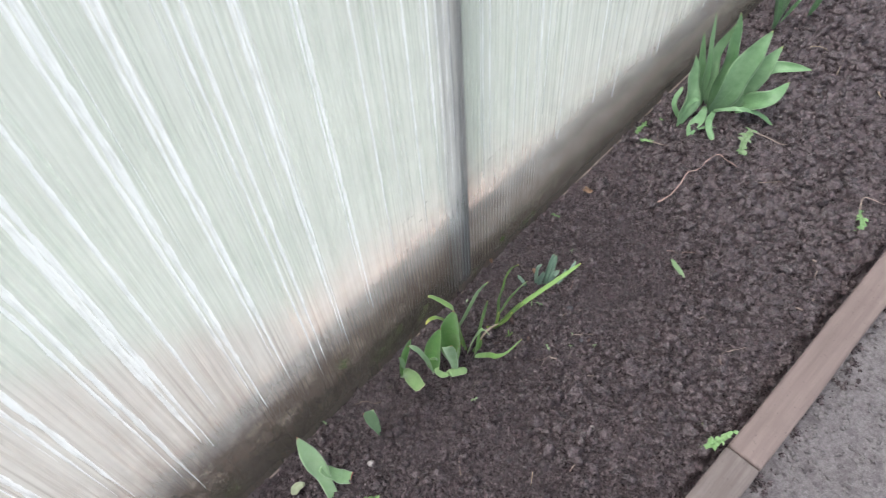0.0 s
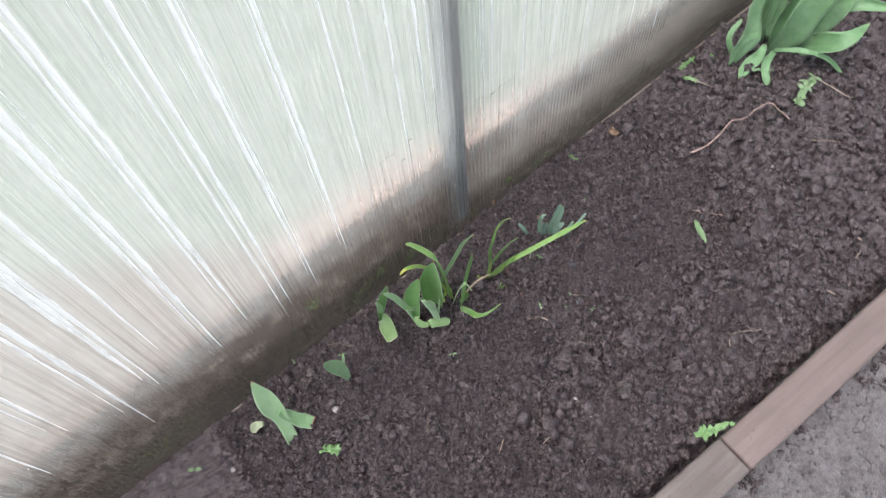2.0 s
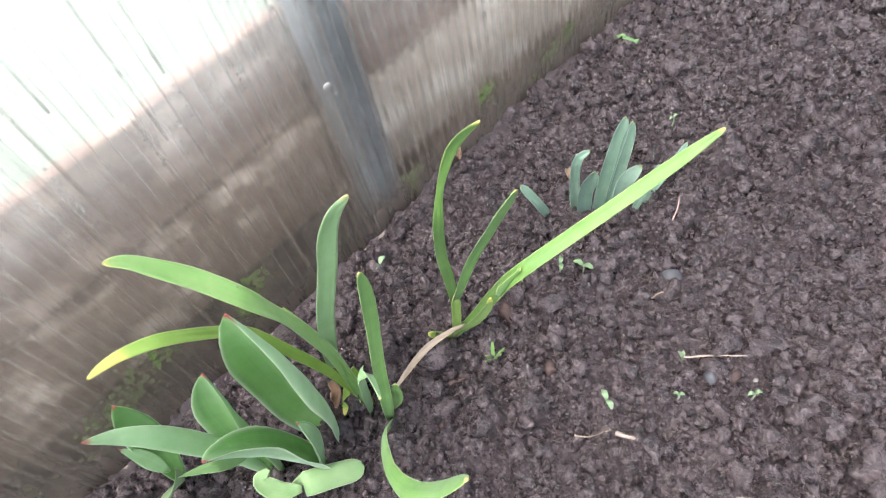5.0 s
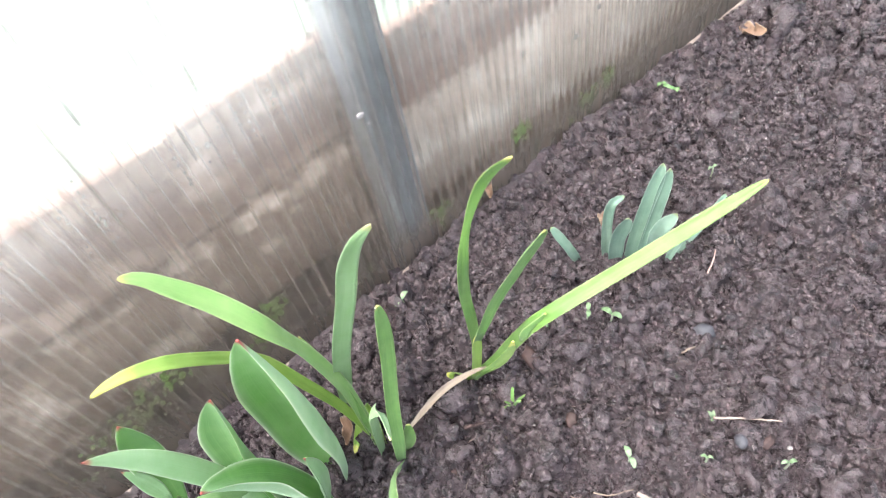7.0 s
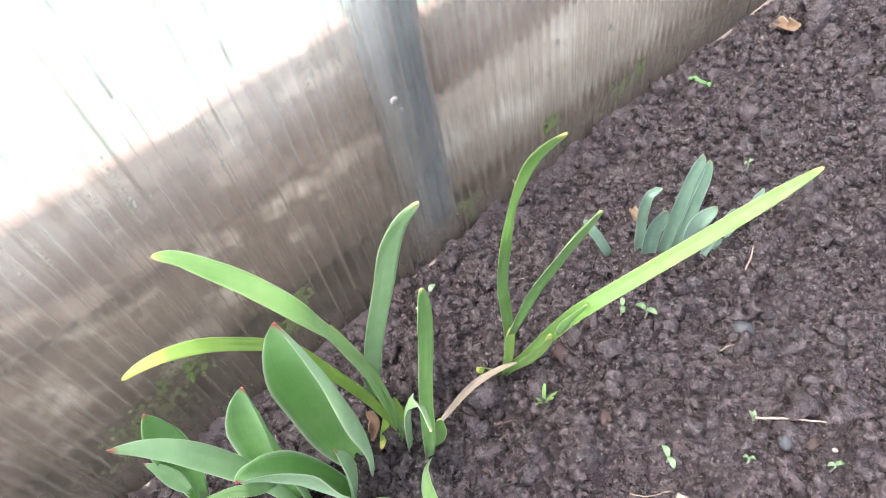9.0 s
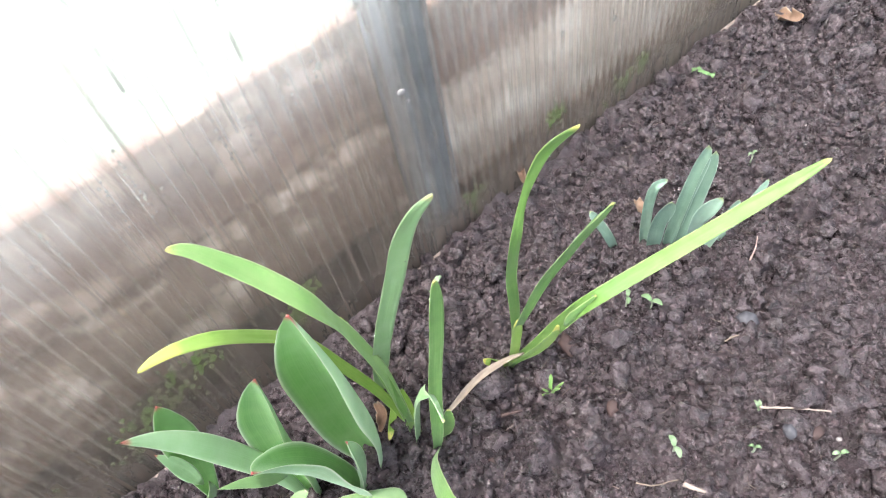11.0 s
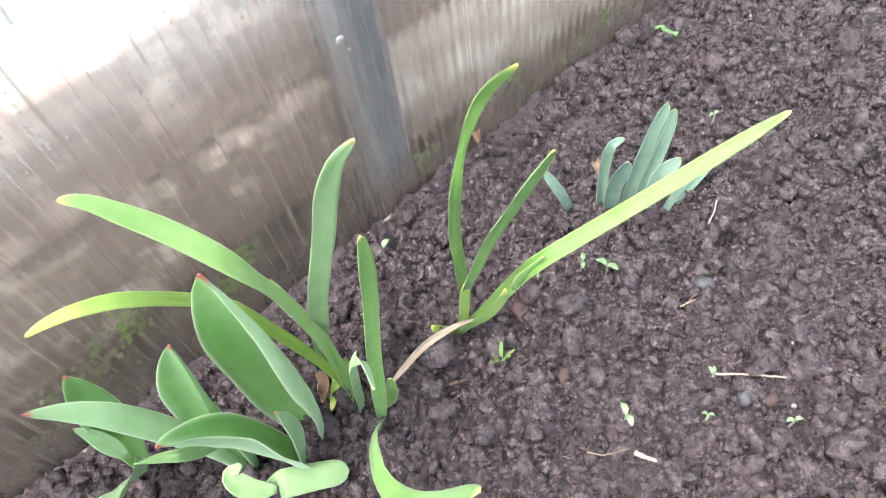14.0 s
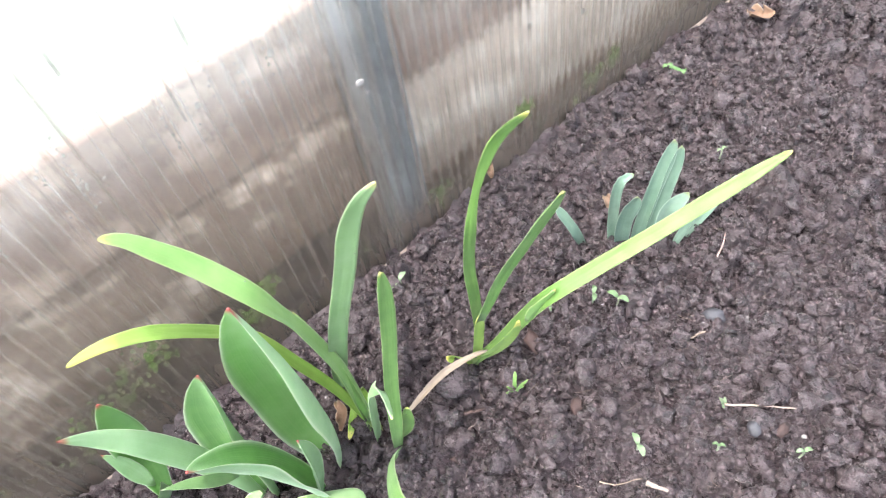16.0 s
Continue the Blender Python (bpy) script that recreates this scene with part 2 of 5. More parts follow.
def sheet_material(name, haze_low, haze_high, blur):
    """Clouded polycarbonate: a diffusing film over a blurring clear sheet, cleaner where water ran down."""
    k = Mat(name)
    v = k.coords()
    runs = k.noise(k.coords((1, 150, 2.2)), 1.0, 4, 0.7)
    soft = k.noise(v, 7, 4)
    film = k.math('MULTIPLY', k.ramp(runs, (0.34, (haze_low,) * 3), (0.56, (haze_high,) * 3)), k.ramp(soft, (0.3, (0.8,) * 3), (0.7, (1.0,) * 3)))
    sep = k.n("SeparateXYZ")
    k.link(v, sep.inputs[0])
    # the dew is thick above and thin on the lowest hand's breadth
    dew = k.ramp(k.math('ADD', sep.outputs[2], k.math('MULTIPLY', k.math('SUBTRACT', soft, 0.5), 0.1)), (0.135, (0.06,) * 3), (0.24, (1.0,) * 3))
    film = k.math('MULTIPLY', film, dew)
    strand = k.ramp(k.noise(k.coords((0, 420, 9)), 1.0, 4, 0.65), (0.5, (0, 0, 0)), (0.7, (0.09, 0.09, 0.09)))
    film = k.math('MAXIMUM', film, k.math('MULTIPLY', strand, k.ramp(k.noise(k.coords((1, 14, 22)), 1.0, 4), (0.42, (0.15, 0.15, 0.15)), (0.62, (1, 1, 1)))))
    # green algae, a dark band and dark brown patches on the foot of the sheet
    patch = k.noise(k.coords((1, 62, 34)), 1.0, 5, 0.72)
    # brightness along the wall is painted in: dark marks climb towards the left
    climb = k.math('ADD', sep.outputs[2], k.math('MULTIPLY', k.math('MINIMUM', k.math('MAXIMUM', sep.outputs[1], -0.45), 0.35), 0.30))
    foot = k.ramp(k.math('ADD', climb, k.math('MULTIPLY', k.math('SUBTRACT', patch, 0.5), 0.16)), (0.0, (1, 1, 1)), (0.065, (0, 0, 0)))
    foot_band = k.ramp(k.math('ADD', sep.outputs[2], k.math('MULTIPLY', k.math('SUBTRACT', patch, 0.5), 0.016)), (0.016, (0.7, 0.7, 0.7)), (0.034, (0, 0, 0)))
    algae = k.math('MAXIMUM', foot_band, k.math('MULTIPLY', foot, k.ramp(patch, (0.46, (0.0, 0.0, 0.0)), (0.6, (0.85, 0.85, 0.85)))))
    tr, rf, gl = k.n("BsdfTranslucent"), k.n("BsdfRefraction"), k.n("BsdfGlossy")
    tr.inputs[0].default_value = (0.97, 0.966, 0.925, 1)
    df, fm = k.n("BsdfDiffuse"), k.n("MixShader")
    df.inputs[0].default_value = (0.74, 0.73, 0.70, 1)
    fm.inputs[0].default_value = 0.08
    k.link(tr.outputs[0], fm.inputs[1]), k.link(df.outputs[0], fm.inputs[2])
    rf.inputs["Color"].default_value = (0.98, 0.985, 0.975, 1)
    rf.inputs["IOR"].default_value = 1.35
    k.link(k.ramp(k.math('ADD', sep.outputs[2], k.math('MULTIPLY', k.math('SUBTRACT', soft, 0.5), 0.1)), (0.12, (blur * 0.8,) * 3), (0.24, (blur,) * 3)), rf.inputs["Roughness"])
    gl.inputs["Roughness"].default_value = 0.35
    m1, m2, m3 = k.n("MixShader"), k.n("MixShader"), k.n("MixShader")
    k.link(film, m1.inputs[0]), k.link(rf.outputs[0], m1.inputs[1]), k.link(fm.outputs[0], m1.inputs[2])
    fr = k.n("Fresnel")
    fr.inputs[0].default_value = 1.4
    k.link(k.math('MULTIPLY', fr.outputs[0], 0.2), m2.inputs[0]), k.link(m1.outputs[0], m2.inputs[1]), k.link(gl.outputs[0], m2.inputs[2])
    k.done(k.ramp(patch, (0.52, (0.060, 0.045, 0.037)), (0.64, (0.060, 0.049, 0.034)), (0.74, (0.10, 0.14, 0.035))), 0.7)
    k.link(algae, m3.inputs[0]), k.link(m2.outputs[0], m3.inputs[1]), k.link(k.b.outputs[0], m3.inputs[2])
    # dark lines of silt inside single flutes, each ending at a height of its own; climb paints the left end darker
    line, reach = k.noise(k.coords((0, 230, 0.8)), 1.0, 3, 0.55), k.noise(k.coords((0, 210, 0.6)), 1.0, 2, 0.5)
    silt_dark = k.math('MULTIPLY', k.ramp(line, (0.48, (0, 0, 0)), (0.67, (0.58, 0.58, 0.58))),
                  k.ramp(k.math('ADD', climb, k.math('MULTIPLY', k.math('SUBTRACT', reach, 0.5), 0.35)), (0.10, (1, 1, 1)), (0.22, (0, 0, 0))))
    # brown smudges between the lines, darkening the foot in colour, most on the left
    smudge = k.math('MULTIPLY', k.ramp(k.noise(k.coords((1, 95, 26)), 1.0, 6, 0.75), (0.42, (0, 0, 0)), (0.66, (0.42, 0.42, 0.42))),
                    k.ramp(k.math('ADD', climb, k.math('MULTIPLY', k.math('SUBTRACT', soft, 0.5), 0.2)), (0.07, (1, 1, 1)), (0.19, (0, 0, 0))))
    silt_dark = k.math('MAXIMUM', silt_dark, smudge)
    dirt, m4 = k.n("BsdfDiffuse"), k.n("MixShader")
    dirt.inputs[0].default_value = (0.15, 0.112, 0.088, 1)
    k.link(silt_dark, m4.inputs[0]), k.link(m3.outputs[0], m4.inputs[1]), k.link(dirt.outputs[0], m4.inputs[2])
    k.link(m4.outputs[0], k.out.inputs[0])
    return k.m


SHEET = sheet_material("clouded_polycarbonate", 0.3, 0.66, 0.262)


def clear_material(name, film, colour):
    k = Mat(name)
    tr, rf, m1 = k.n("BsdfTranslucent"), k.n("BsdfRefraction"), k.n("MixShader")
    tr.inputs[0].default_value = (*colour, 1)
    rf.inputs["Roughness"].default_value, rf.inputs["IOR"].default_value = 0.2, 1.35
    nz = k.noise(k.coords((1, 60, 6)), 1.0, 4)
    k.link(k.ramp(nz, (0.3, (film * 0.6,) * 3), (0.7, (film,) * 3)), m1.inputs[0])
    k.link(rf.outputs[0], m1.inputs[1]), k.link(tr.outputs[0], m1.inputs[2])
    k.link(m1.outputs[0], k.out.inputs[0])
    return k.m


OUTER = clear_material("outer_polycarbonate", 0.12, (0.9, 0.93, 0.9))


def web_material():
    k = Mat("sheet_web")
    tr, tp, m1 = k.n("BsdfTranslucent"), k.n("BsdfTransparent"), k.n("MixShader")
    tr.inputs[0].default_value = (0.28, 0.265, 0.235, 1)
    nz = k.noise(k.coords((1, 1, 5)), 3.0, 3)
    k.link(k.ramp(nz, (0.35, (0.10,) * 3), (0.7, (0.30,) * 3)), m1.inputs[0])
    k.link(tp.outputs[0], m1.inputs[1]), k.link(tr.outputs[0], m1.inputs[2])
    k.link(m1.outputs[0], k.out.inputs[0])
    return k.m


WEB = web_material()


def track_material():
    k = Mat("water_track")
    tr, gl, tp, m1, m2 = k.n("BsdfTranslucent"), k.n("BsdfGlossy"), k.n("BsdfTransparent"), k.n("MixShader"), k.n("MixShader")
    tr.inputs[0].default_value = (0.97, 0.98, 1.0, 1)
    gl.inputs["Roughness"].default_value = 0.15
    nz = k.noise(k.coords((1, 200, 14)), 1.0, 4, 0.7)
    k.link(k.ramp(nz, (0.28, (0.4,) * 3), (0.55, (0.97,) * 3)), m1.inputs[0])
    k.link(tp.outputs[0], m1.inputs[1]), k.link(tr.outputs[0], m1.inputs[2])
    m2.inputs[0].default_value = 0.12
    k.link(m1.outputs[0], m2.inputs[1]), k.link(gl.outputs[0], m2.inputs[2])
    k.link(m2.outputs[0], k.out.inputs[0])
    return k.m


TRACK = track_material()


def water_material():
    """A small drop: mostly clear, faintly grey, with a wet shine."""
    k = Mat("water_drop")
    tp, df, gl, m1, m2 = k.n("BsdfTransparent"), k.n("BsdfTranslucent"), k.n("BsdfGlossy"), k.n("MixShader"), k.n("MixShader")
    df.inputs[0].default_value = (0.30, 0.285, 0.26, 1)
    gl.inputs["Roughness"].default_value = 0.12
    m1.inputs[0].default_value, m2.inputs[0].default_value = 0.5, 0.10
    k.link(tp.outputs[0], m1.inputs[1]), k.link(df.outputs[0], m1.inputs[2])
    k.link(m1.outputs[0], m2.inputs[1]), k.link(gl.outputs[0], m2.inputs[2])
    k.link(m2.outputs[0], k.out.inputs[0])
    return k.m


WATER = water_material()
DEW = Mat("clear_water")
DEW.b.inputs["Transmission Weight"].default_value = 0.6
DEW = DEW.done((0.62, 0.76, 0.55), 0.1, None, 0.6)


def wet_material():
    """A thin wet edge, half clear."""
    k = Mat("wet_edge")
    tp, df, m1 = k.n("BsdfTransparent"), k.n("BsdfDiffuse"), k.n("MixShader")
    df.inputs[0].default_value = (0.12, 0.11, 0.09, 1)
    k.link(k.ramp(k.noise(k.coords((1, 90, 60)), 1.0, 3), (0.3, (0.04,) * 3), (0.7, (0.46,) * 3)), m1.inputs[0])
    k.link(tp.outputs[0], m1.inputs[1]), k.link(df.outputs[0], m1.inputs[2])
    k.link(m1.outputs[0], k.out.inputs[0])
    return k.m


WET = wet_material()


def algae_material():
    k = Mat("green_algae")
    tp, tr, m1 = k.n("BsdfTransparent"), k.n("BsdfTranslucent"), k.n("MixShader")
    fm = k.n("MixShader")
    k.done(k.ramp(k.noise(k.coords(), 300, 4), (0.35, (0.07, 0.11, 0.03)), (0.65, (0.17, 0.24, 0.07))), 0.85)
    tr.inputs[0].default_value = (0.16, 0.24, 0.06, 1)
    fm.inputs[0].default_value, m1.inputs[0].default_value = 0.4, 0.55
    k.link(k.b.outputs[0], fm.inputs[1]), k.link(tr.outputs[0], fm.inputs[2])
    k.link(tp.outputs[0], m1.inputs[1]), k.link(fm.outputs[0], m1.inputs[2])
    k.link(m1.outputs[0], k.out.inputs[0])
    return k.m


MOSS = algae_material()


# ---------------------------------------------------------------- mesh helpers
def mesh_object(name, verts, faces, material, parent=None, smooth=True, uvs=None):
    me = bpy.data.meshes.new(name)
    me.from_pydata(verts, [], faces)
    if smooth:
        me.polygons.foreach_set("use_smooth", [True] * len(me.polygons))
    if uvs is not None:
        layer = me.uv_layers.new(name="UVMap")
        for loop in me.loops:
            layer.data[loop.index].uv = uvs[loop.vertex_index]
    me.materials.append(material)
    ob = new(name, me)
    if parent is not None:
        ob.parent = parent
    return ob


def part(name, bm, material, parent, label=""):
    me = bpy.data.meshes.new(name)
    bm.to_mesh(me)
    bm.free()
    me.materials.append(material)
    ob = new(name, me)
    ob.parent = parent
    return tagged(ob, label)


def box_bm(x0, x1, y0, y1, z0, z1, bevel=0.0, cuts=0, wobble=0.0, seed=0):
    bm = bmesh.new()
    bmesh.ops.create_cube(bm, size=1.0)
    for v in bm.verts:
        v.co = Vector((x0 + (v.co.x + 0.5) * (x1 - x0), y0 + (v.co.y + 0.5) * (y1 - y0), z0 + (v.co.z + 0.5) * (z1 - z0)))
    if cuts:
        long = [e for e in bm.edges if abs(e.verts[0].co.y - e.verts[1].co.y) > 1e-6]
        bmesh.ops.subdivide_edges(bm, edges=long, cuts=cuts)
    if bevel:
        sharp = [e for e in bm.edges if e.is_manifold and e.calc_face_angle(0) > 0.5]
        bmesh.ops.bevel(bm, geom=sharp, offset=bevel, segments=2, affect='EDGES', profile=0.6)
    if wobble:
        for v in bm.verts:
            p = Vector((v.co.x * 6, v.co.y * 9, v.co.z * 6 + seed))
            v.co += Vector((noise.noise(p), 0, noise.noise(p + Vector((7, 3, 1))))) * wobble
    for f in bm.faces:
        f.smooth = True
    return bm


def spline(points, count):
    """Catmull-Rom through the points, evenly spaced."""
    p = [Vector(q) for q in points]
    if len(p) == 2:
        return [p[0].lerp(p[1], i / (count - 1)) for i in range(count)]
    p = [2 * p[0] - p[1], *p, 2 * p[-1] - p[-2]]
    fine = []
    for i in range(1, len(p) - 2):
        a, b, c, d = p[i - 1:i + 3]
        for j in range(12):
            t = j / 12
            fine.append(0.5 * (2 * b + (c - a) * t + (2 * a - 5 * b + 4 * c - d) * t * t + (3 * b - a - 3 * c + d) * t ** 3))
    fine.append(p[-2])
    lengths = [0.0]
    for a, b in zip(fine, fine[1:]):
        lengths.append(lengths[-1] + (b - a).length)
    out, j = [], 0
    for i in range(count):
        want = lengths[-1] * i / (count - 1)
        while j < len(fine) - 2 and lengths[j + 1] < want:
            j += 1
        span = max(1e-9, lengths[j + 1] - lengths[j])
        out.append(fine[j].lerp(fine[j + 1], min(1, max(0, (want - lengths[j]) / span))))
    return out


PROFILES = {
    "strap": lambda t: min(1.0, 0.62 + 1.3 * t) * (1.0 - 0.12 * t if t < 0.8 else 0.904 * math.sqrt(max(0.0, 1 - ((t - 0.8) / 0.2) ** 2)) * 0.97 + 0.03),
    "tulip": lambda t: (0.17 + 0.83 * math.sin(min(1, t / 0.42) * math.pi / 2)) * (1.0 if t < 0.42 else max(0.03, max(0.0, math.cos((t - 0.42) / 0.58 * math.pi / 2)) ** 0.8)),
    "oval": lambda t: max(0.06, math.sin(math.pi * min(1, max(0, 0.06 + 0.9 * t))) ** 0.7),
    "flare": lambda t: max(0.03, max(0.0, 1 - t) ** 0.55),
    "broad": lambda t: (0.22 + 0.78 * math.sin(min(1, t / 0.58) * math.pi / 2)) * (1.0 if t < 0.58 else max(0.04, max(0.0, math.cos((t - 0.58) / 0.42 * math.pi / 2)) ** 0.7)),
    "hood": lambda t: max(0.04, (0.66 + 0.34 * math.exp(-((t - 0.62) / 0.22) ** 2)) * (1.0 if t < 0.66 else max(0.0, math.cos((t - 0.66) / 0.34 * math.pi / 2)) ** 0.75)),
    "pinched": lambda t: min(1.0, 0.6 + 1.3 * t) * (1.0 - 0.15 * t - 0.38 * math.exp(-((t - 0.78) / 0.07) ** 2)) * (1.0 if t < 0.88 else math.sqrt(max(0.01, 1 - ((t - 0.88) / 0.12) ** 2))),
    "torn": lambda t: min(1.0, 0.45 + 1.6 * t) * (0.9 + 0.1 * math.sin(11 * t)),
}


def leaf(parent, points, width, material, profile="strap", face=(0.3, -0.2, 1.0), cup=0.25, twist=0.0, wave=0.0, thick=0.0007, label="", name="leaf", count=18, seed=0.0, roll=0.0, outer=None):
    """A blade along a spline: cupped across, with two skins. face: the way that its upper side looks.
    roll: degrees of arc into which the blade is bent across; outer: the material of its lower skin."""
    fine = spline(points, 8 * count)
    steps = [1 - (1 - i / (count - 1)) ** 1.6 for i in range(count)]
    spine = [fine[int(round(t * (8 * count - 1)))] for t in steps]
    across = 8
    total = sum((b - a).length for a, b in zip(spine, spine[1:]))
    top, low, uvs = [], [], []
    side_prev = None
    for i, c in enumerate(spine):
        t = steps[i]
        tan = (spine[min(i + 1, count - 1)] - spine[max(i - 1, 0)]).normalized()
        side = tan.cross(Vector(face))
        if side.length < 0.05 and side_prev is not None:
            side = side_prev
        side.normalize()
        if side_prev is not None and side.dot(side_prev) < 0:
            side = -side
        side_prev = side
        nrm = side.cross(tan).normalized()
        a = radians(twist) * t
        side, nrm = side * math.cos(a) + nrm * math.sin(a), nrm * math.cos(a) - side * math.sin(a)
        w = width * PROFILES[profile](t)
        for j in range(across + 1):
            u = j / across - 0.5
            lift = cup * w * (4 * u * u) + wave * w * abs(2 * u) ** 2 * math.sin(11 * t + seed + (1.3 if u > 0 else 0))
            jit = 0.00035 * noise.noise(Vector((t * 9 + seed, u * 4, seed)))
            if roll:
                bend = radians(roll) * (1 - 0.35 * t)
                q = c + side * (w / bend * math.sin(u * bend)) + nrm * (w / bend * (1 - math.cos(u * bend) - (0.4 * (1 - math.cos(bend / 2)) if abs(roll) <= 100 else 0)) + wave * w * abs(2 * u) ** 2 * math.sin(11 * t + seed + (1.3 if u > 0 else 0)) + jit)
            else:
                q = c + side * (u * w) + nrm * (lift - cup * w * 0.3 + jit)
            fade = max(0.15, 1 - abs(2 * u) ** 3) * thick
            top.append(q + nrm * fade * 0.5)
            low.append(q - nrm * fade * 0.5)
            uvs.append((j / across, t))
    m, row = len(top), across + 1
    faces = []
    for i in range(count - 1):
        for j in range(across):
            a = i * row + j
            faces.append((a, a + 1, a + row + 1, a + row))
            faces.append((m + a, m + a + row, m + a + row + 1, m + a + 1))
        for j, flip in ((0, False), (across, True)):
            a = i * row + j
            q = (a, a + row, m + a + row, m + a)
            faces.append(q[::-1] if flip else q)
    for i in (0, count - 1):
        for j in range(across):
            a = i * row + j
            faces.append((a, m + a, m + a + 1, a + 1) if i == 0 else (a, a + 1, m + a + 1, m + a))
    ob = mesh_object(name, top + low, faces, material, parent, True, uvs + uvs)
    if outer is not None:
        ob.data.materials.append(outer)
        for f in ob.data.polygons:
            f.material_index = 1 if min(f.vertices) >= m else 0
    return tagged(ob, label) if label else ob


def tube(points, radius, sides=7, taper=1.0, count=None, rough=0.0, seed=0.0):
    """A bmesh tube along a spline, closed at both ends."""
    count = count or 6 * len(points)
    spine = spline(points, count)
    bm = bmesh.new()
    rings = []
    for i, c in enumerate(spine):
        t = i / (count - 1)
        tan = (spine[min(i + 1, count - 1)] - spine[max(i - 1, 0)]).normalized()
        u = tan.cross(Vector((0.2, 0.3, 1))).normalized()
        w = tan.cross(u)
        r = radius * (1 + (taper - 1) * t) * (1 + rough * noise.noise(Vector((t * 14, seed, 0))))
        rings.append([bm.verts.new(c + (u * math.cos(6.2832 * k / sides) + w * math.sin(6.2832 * k / sides)) * r) for k in range(sides)])
    for a, b in zip(rings, rings[1:]):
        for k in range(sides):
            bm.faces.new((a[k], a[(k + 1) % sides], b[(k + 1) % sides], b[k])).smooth = True
    bm.faces.new(rings[0][::-1]), bm.faces.new(rings[-1])
    return bm


def lump(radius, squash=(1, 1, 1), seed=0.0, amount=0.3, level=2):
    bm = bmesh.new()
    bmesh.ops.create_icosphere(bm, subdivisions=level, radius=1.0)
    for v in bm.verts:
        d = 1 + amount * noise.noise(v.co * 1.6 + Vector((seed, seed * 2, 0))) + amount * 0.5 * noise.noise(v.co * 4 + Vector((seed, 0, 5)))
        v.co = Vector((v.co.x * squash[0], v.co.y * squash[1], v.co.z * squash[2])) * d * radius
    for f in bm.faces:
        f.smooth = True
    return bm


def thing(name, at, label, category, group="", kind=""):
    ob = new(name)
    ob.empty_display_size = 0.02
    ob.location = at
    return tagged(ob, label, category, group, kind)


def mesh_thing(name, bm, material, at, label, category, group="", kind="", rz=0.0):
    me = bpy.data.meshes.new(name)
    bm.to_mesh(me)
    bm.free()
    me.materials.append(material)
    ob = new(name, me)
    ob.matrix_basis = pose(*at, 0, 0, rz)
    return tagged(ob, label, category, group, kind)


# ---------------------------------------------------------------- the plan
WALL = pose(0.05, 0, 0, 0, 0, 5.7)          # local y runs along the sheet, x points into the greenhouse


def wall_x(y):
    return 0.05 - 0.0998 * y


def board_x(y):
    return 0.471 - 0.035 * y


# ---------------------------------------------------------------- soil of the bed
X0, X1, Y0, Y1, CELL = -0.16, 0.56, -0.9, 1.75, 0.0012
GX, GY = int((X1 - X0) / CELL) + 1, int((Y1 - Y0) / CELL) + 1
rng = np.random.default_rng(7)


def value_noise(step, seed):
    """Smooth noise over the raster, with cells of that many metres."""
    r = np.random.default_rng(seed)
    nx, ny = int((X1 - X0) / step) + 4, int((Y1 - Y0) / step) + 4
    g = r.random((ny, nx)) * 2 - 1
    fx, fy = np.arange(GX) * CELL / step, np.arange(GY) * CELL / step
    ix, iy = fx.astype(int), fy.astype(int)
    tx, ty = fx - ix, fy - iy
    tx, ty = tx * tx * (3 - 2 * tx), ty * ty * (3 - 2 * ty)
    a = g[np.ix_(iy, ix)] * (1 - tx) + g[np.ix_(iy, ix + 1)] * tx
    b = g[np.ix_(iy + 1, ix)] * (1 - tx) + g[np.ix_(iy + 1, ix + 1)] * tx
    return a * (1 - ty[:, None]) + b * ty[:, None]


under = 0.005 * value_noise(0.16, 1) + 0.0040 * value_noise(0.05, 2) + 0.0034 * value_noise(0.022, 3) - 0.007
height = under.copy()
coarse = np.clip(0.5 + 0.5 * value_noise(0.11, 5), 0, 1)
for number, low, high, sink in ((170, 0.010, 0.019, 0.55), (1900, 0.006, 0.012, 0.45), (11000, 0.003, 0.0065, 0.4), (42000, 0.0015, 0.0032, 0.3)):
    cx, cy = rng.uniform(X0, X1, number), rng.uniform(Y0, Y1, number)
    rad = low + (high - low) * rng.random(number) ** 2.4
    stretch, turn, blocky = rng.uniform(0.72, 1.4, number), rng.uniform(0, 3.14, number), rng.uniform(1.6, 4.0, number)
    lean_x, lean_y = rng.normal(0, 0.3, number), rng.normal(0, 0.3, number)
    for px, py, r, s, a, e, lx, ly in zip(cx, cy, rad, stretch, turn, blocky, lean_x, lean_y):
        i, j = int((px - X0) / CELL), int((py - Y0) / CELL)
        k = int(r * 1.45 / CELL) + 1
        if i < k or j < k or i >= GX - k - 1 or j >= GY - k - 1:
            continue
        if r > 0.0055 and coarse[j, i] < 0.40 + 0.25 * (py < 0) - 0.2 * (py > 0.25):
            continue
        if r > 0.0125 and py < 0.16 and px < 0.32:
            continue
        window = height[j - k:j + k + 1, i - k:i + k + 1]
        gx = (np.arange(-k, k + 1) * CELL)[None, :]
        gy = (np.arange(-k, k + 1) * CELL)[:, None]
        ux, uy = np.abs(gx * math.cos(a) + gy * math.sin(a)) / (s * r), np.abs(gy * math.cos(a) - gx * math.sin(a)) * s / r
        inside = 1 - (ux ** e + uy ** e) ** (2 / e)
        cap = window[k, k] - r * sink + r * 1.3 * np.clip(inside, 0, 1) ** 0.45 + lx * gx + ly * gy
        np.copyto(window, np.maximum(window, cap), where=inside > 0)
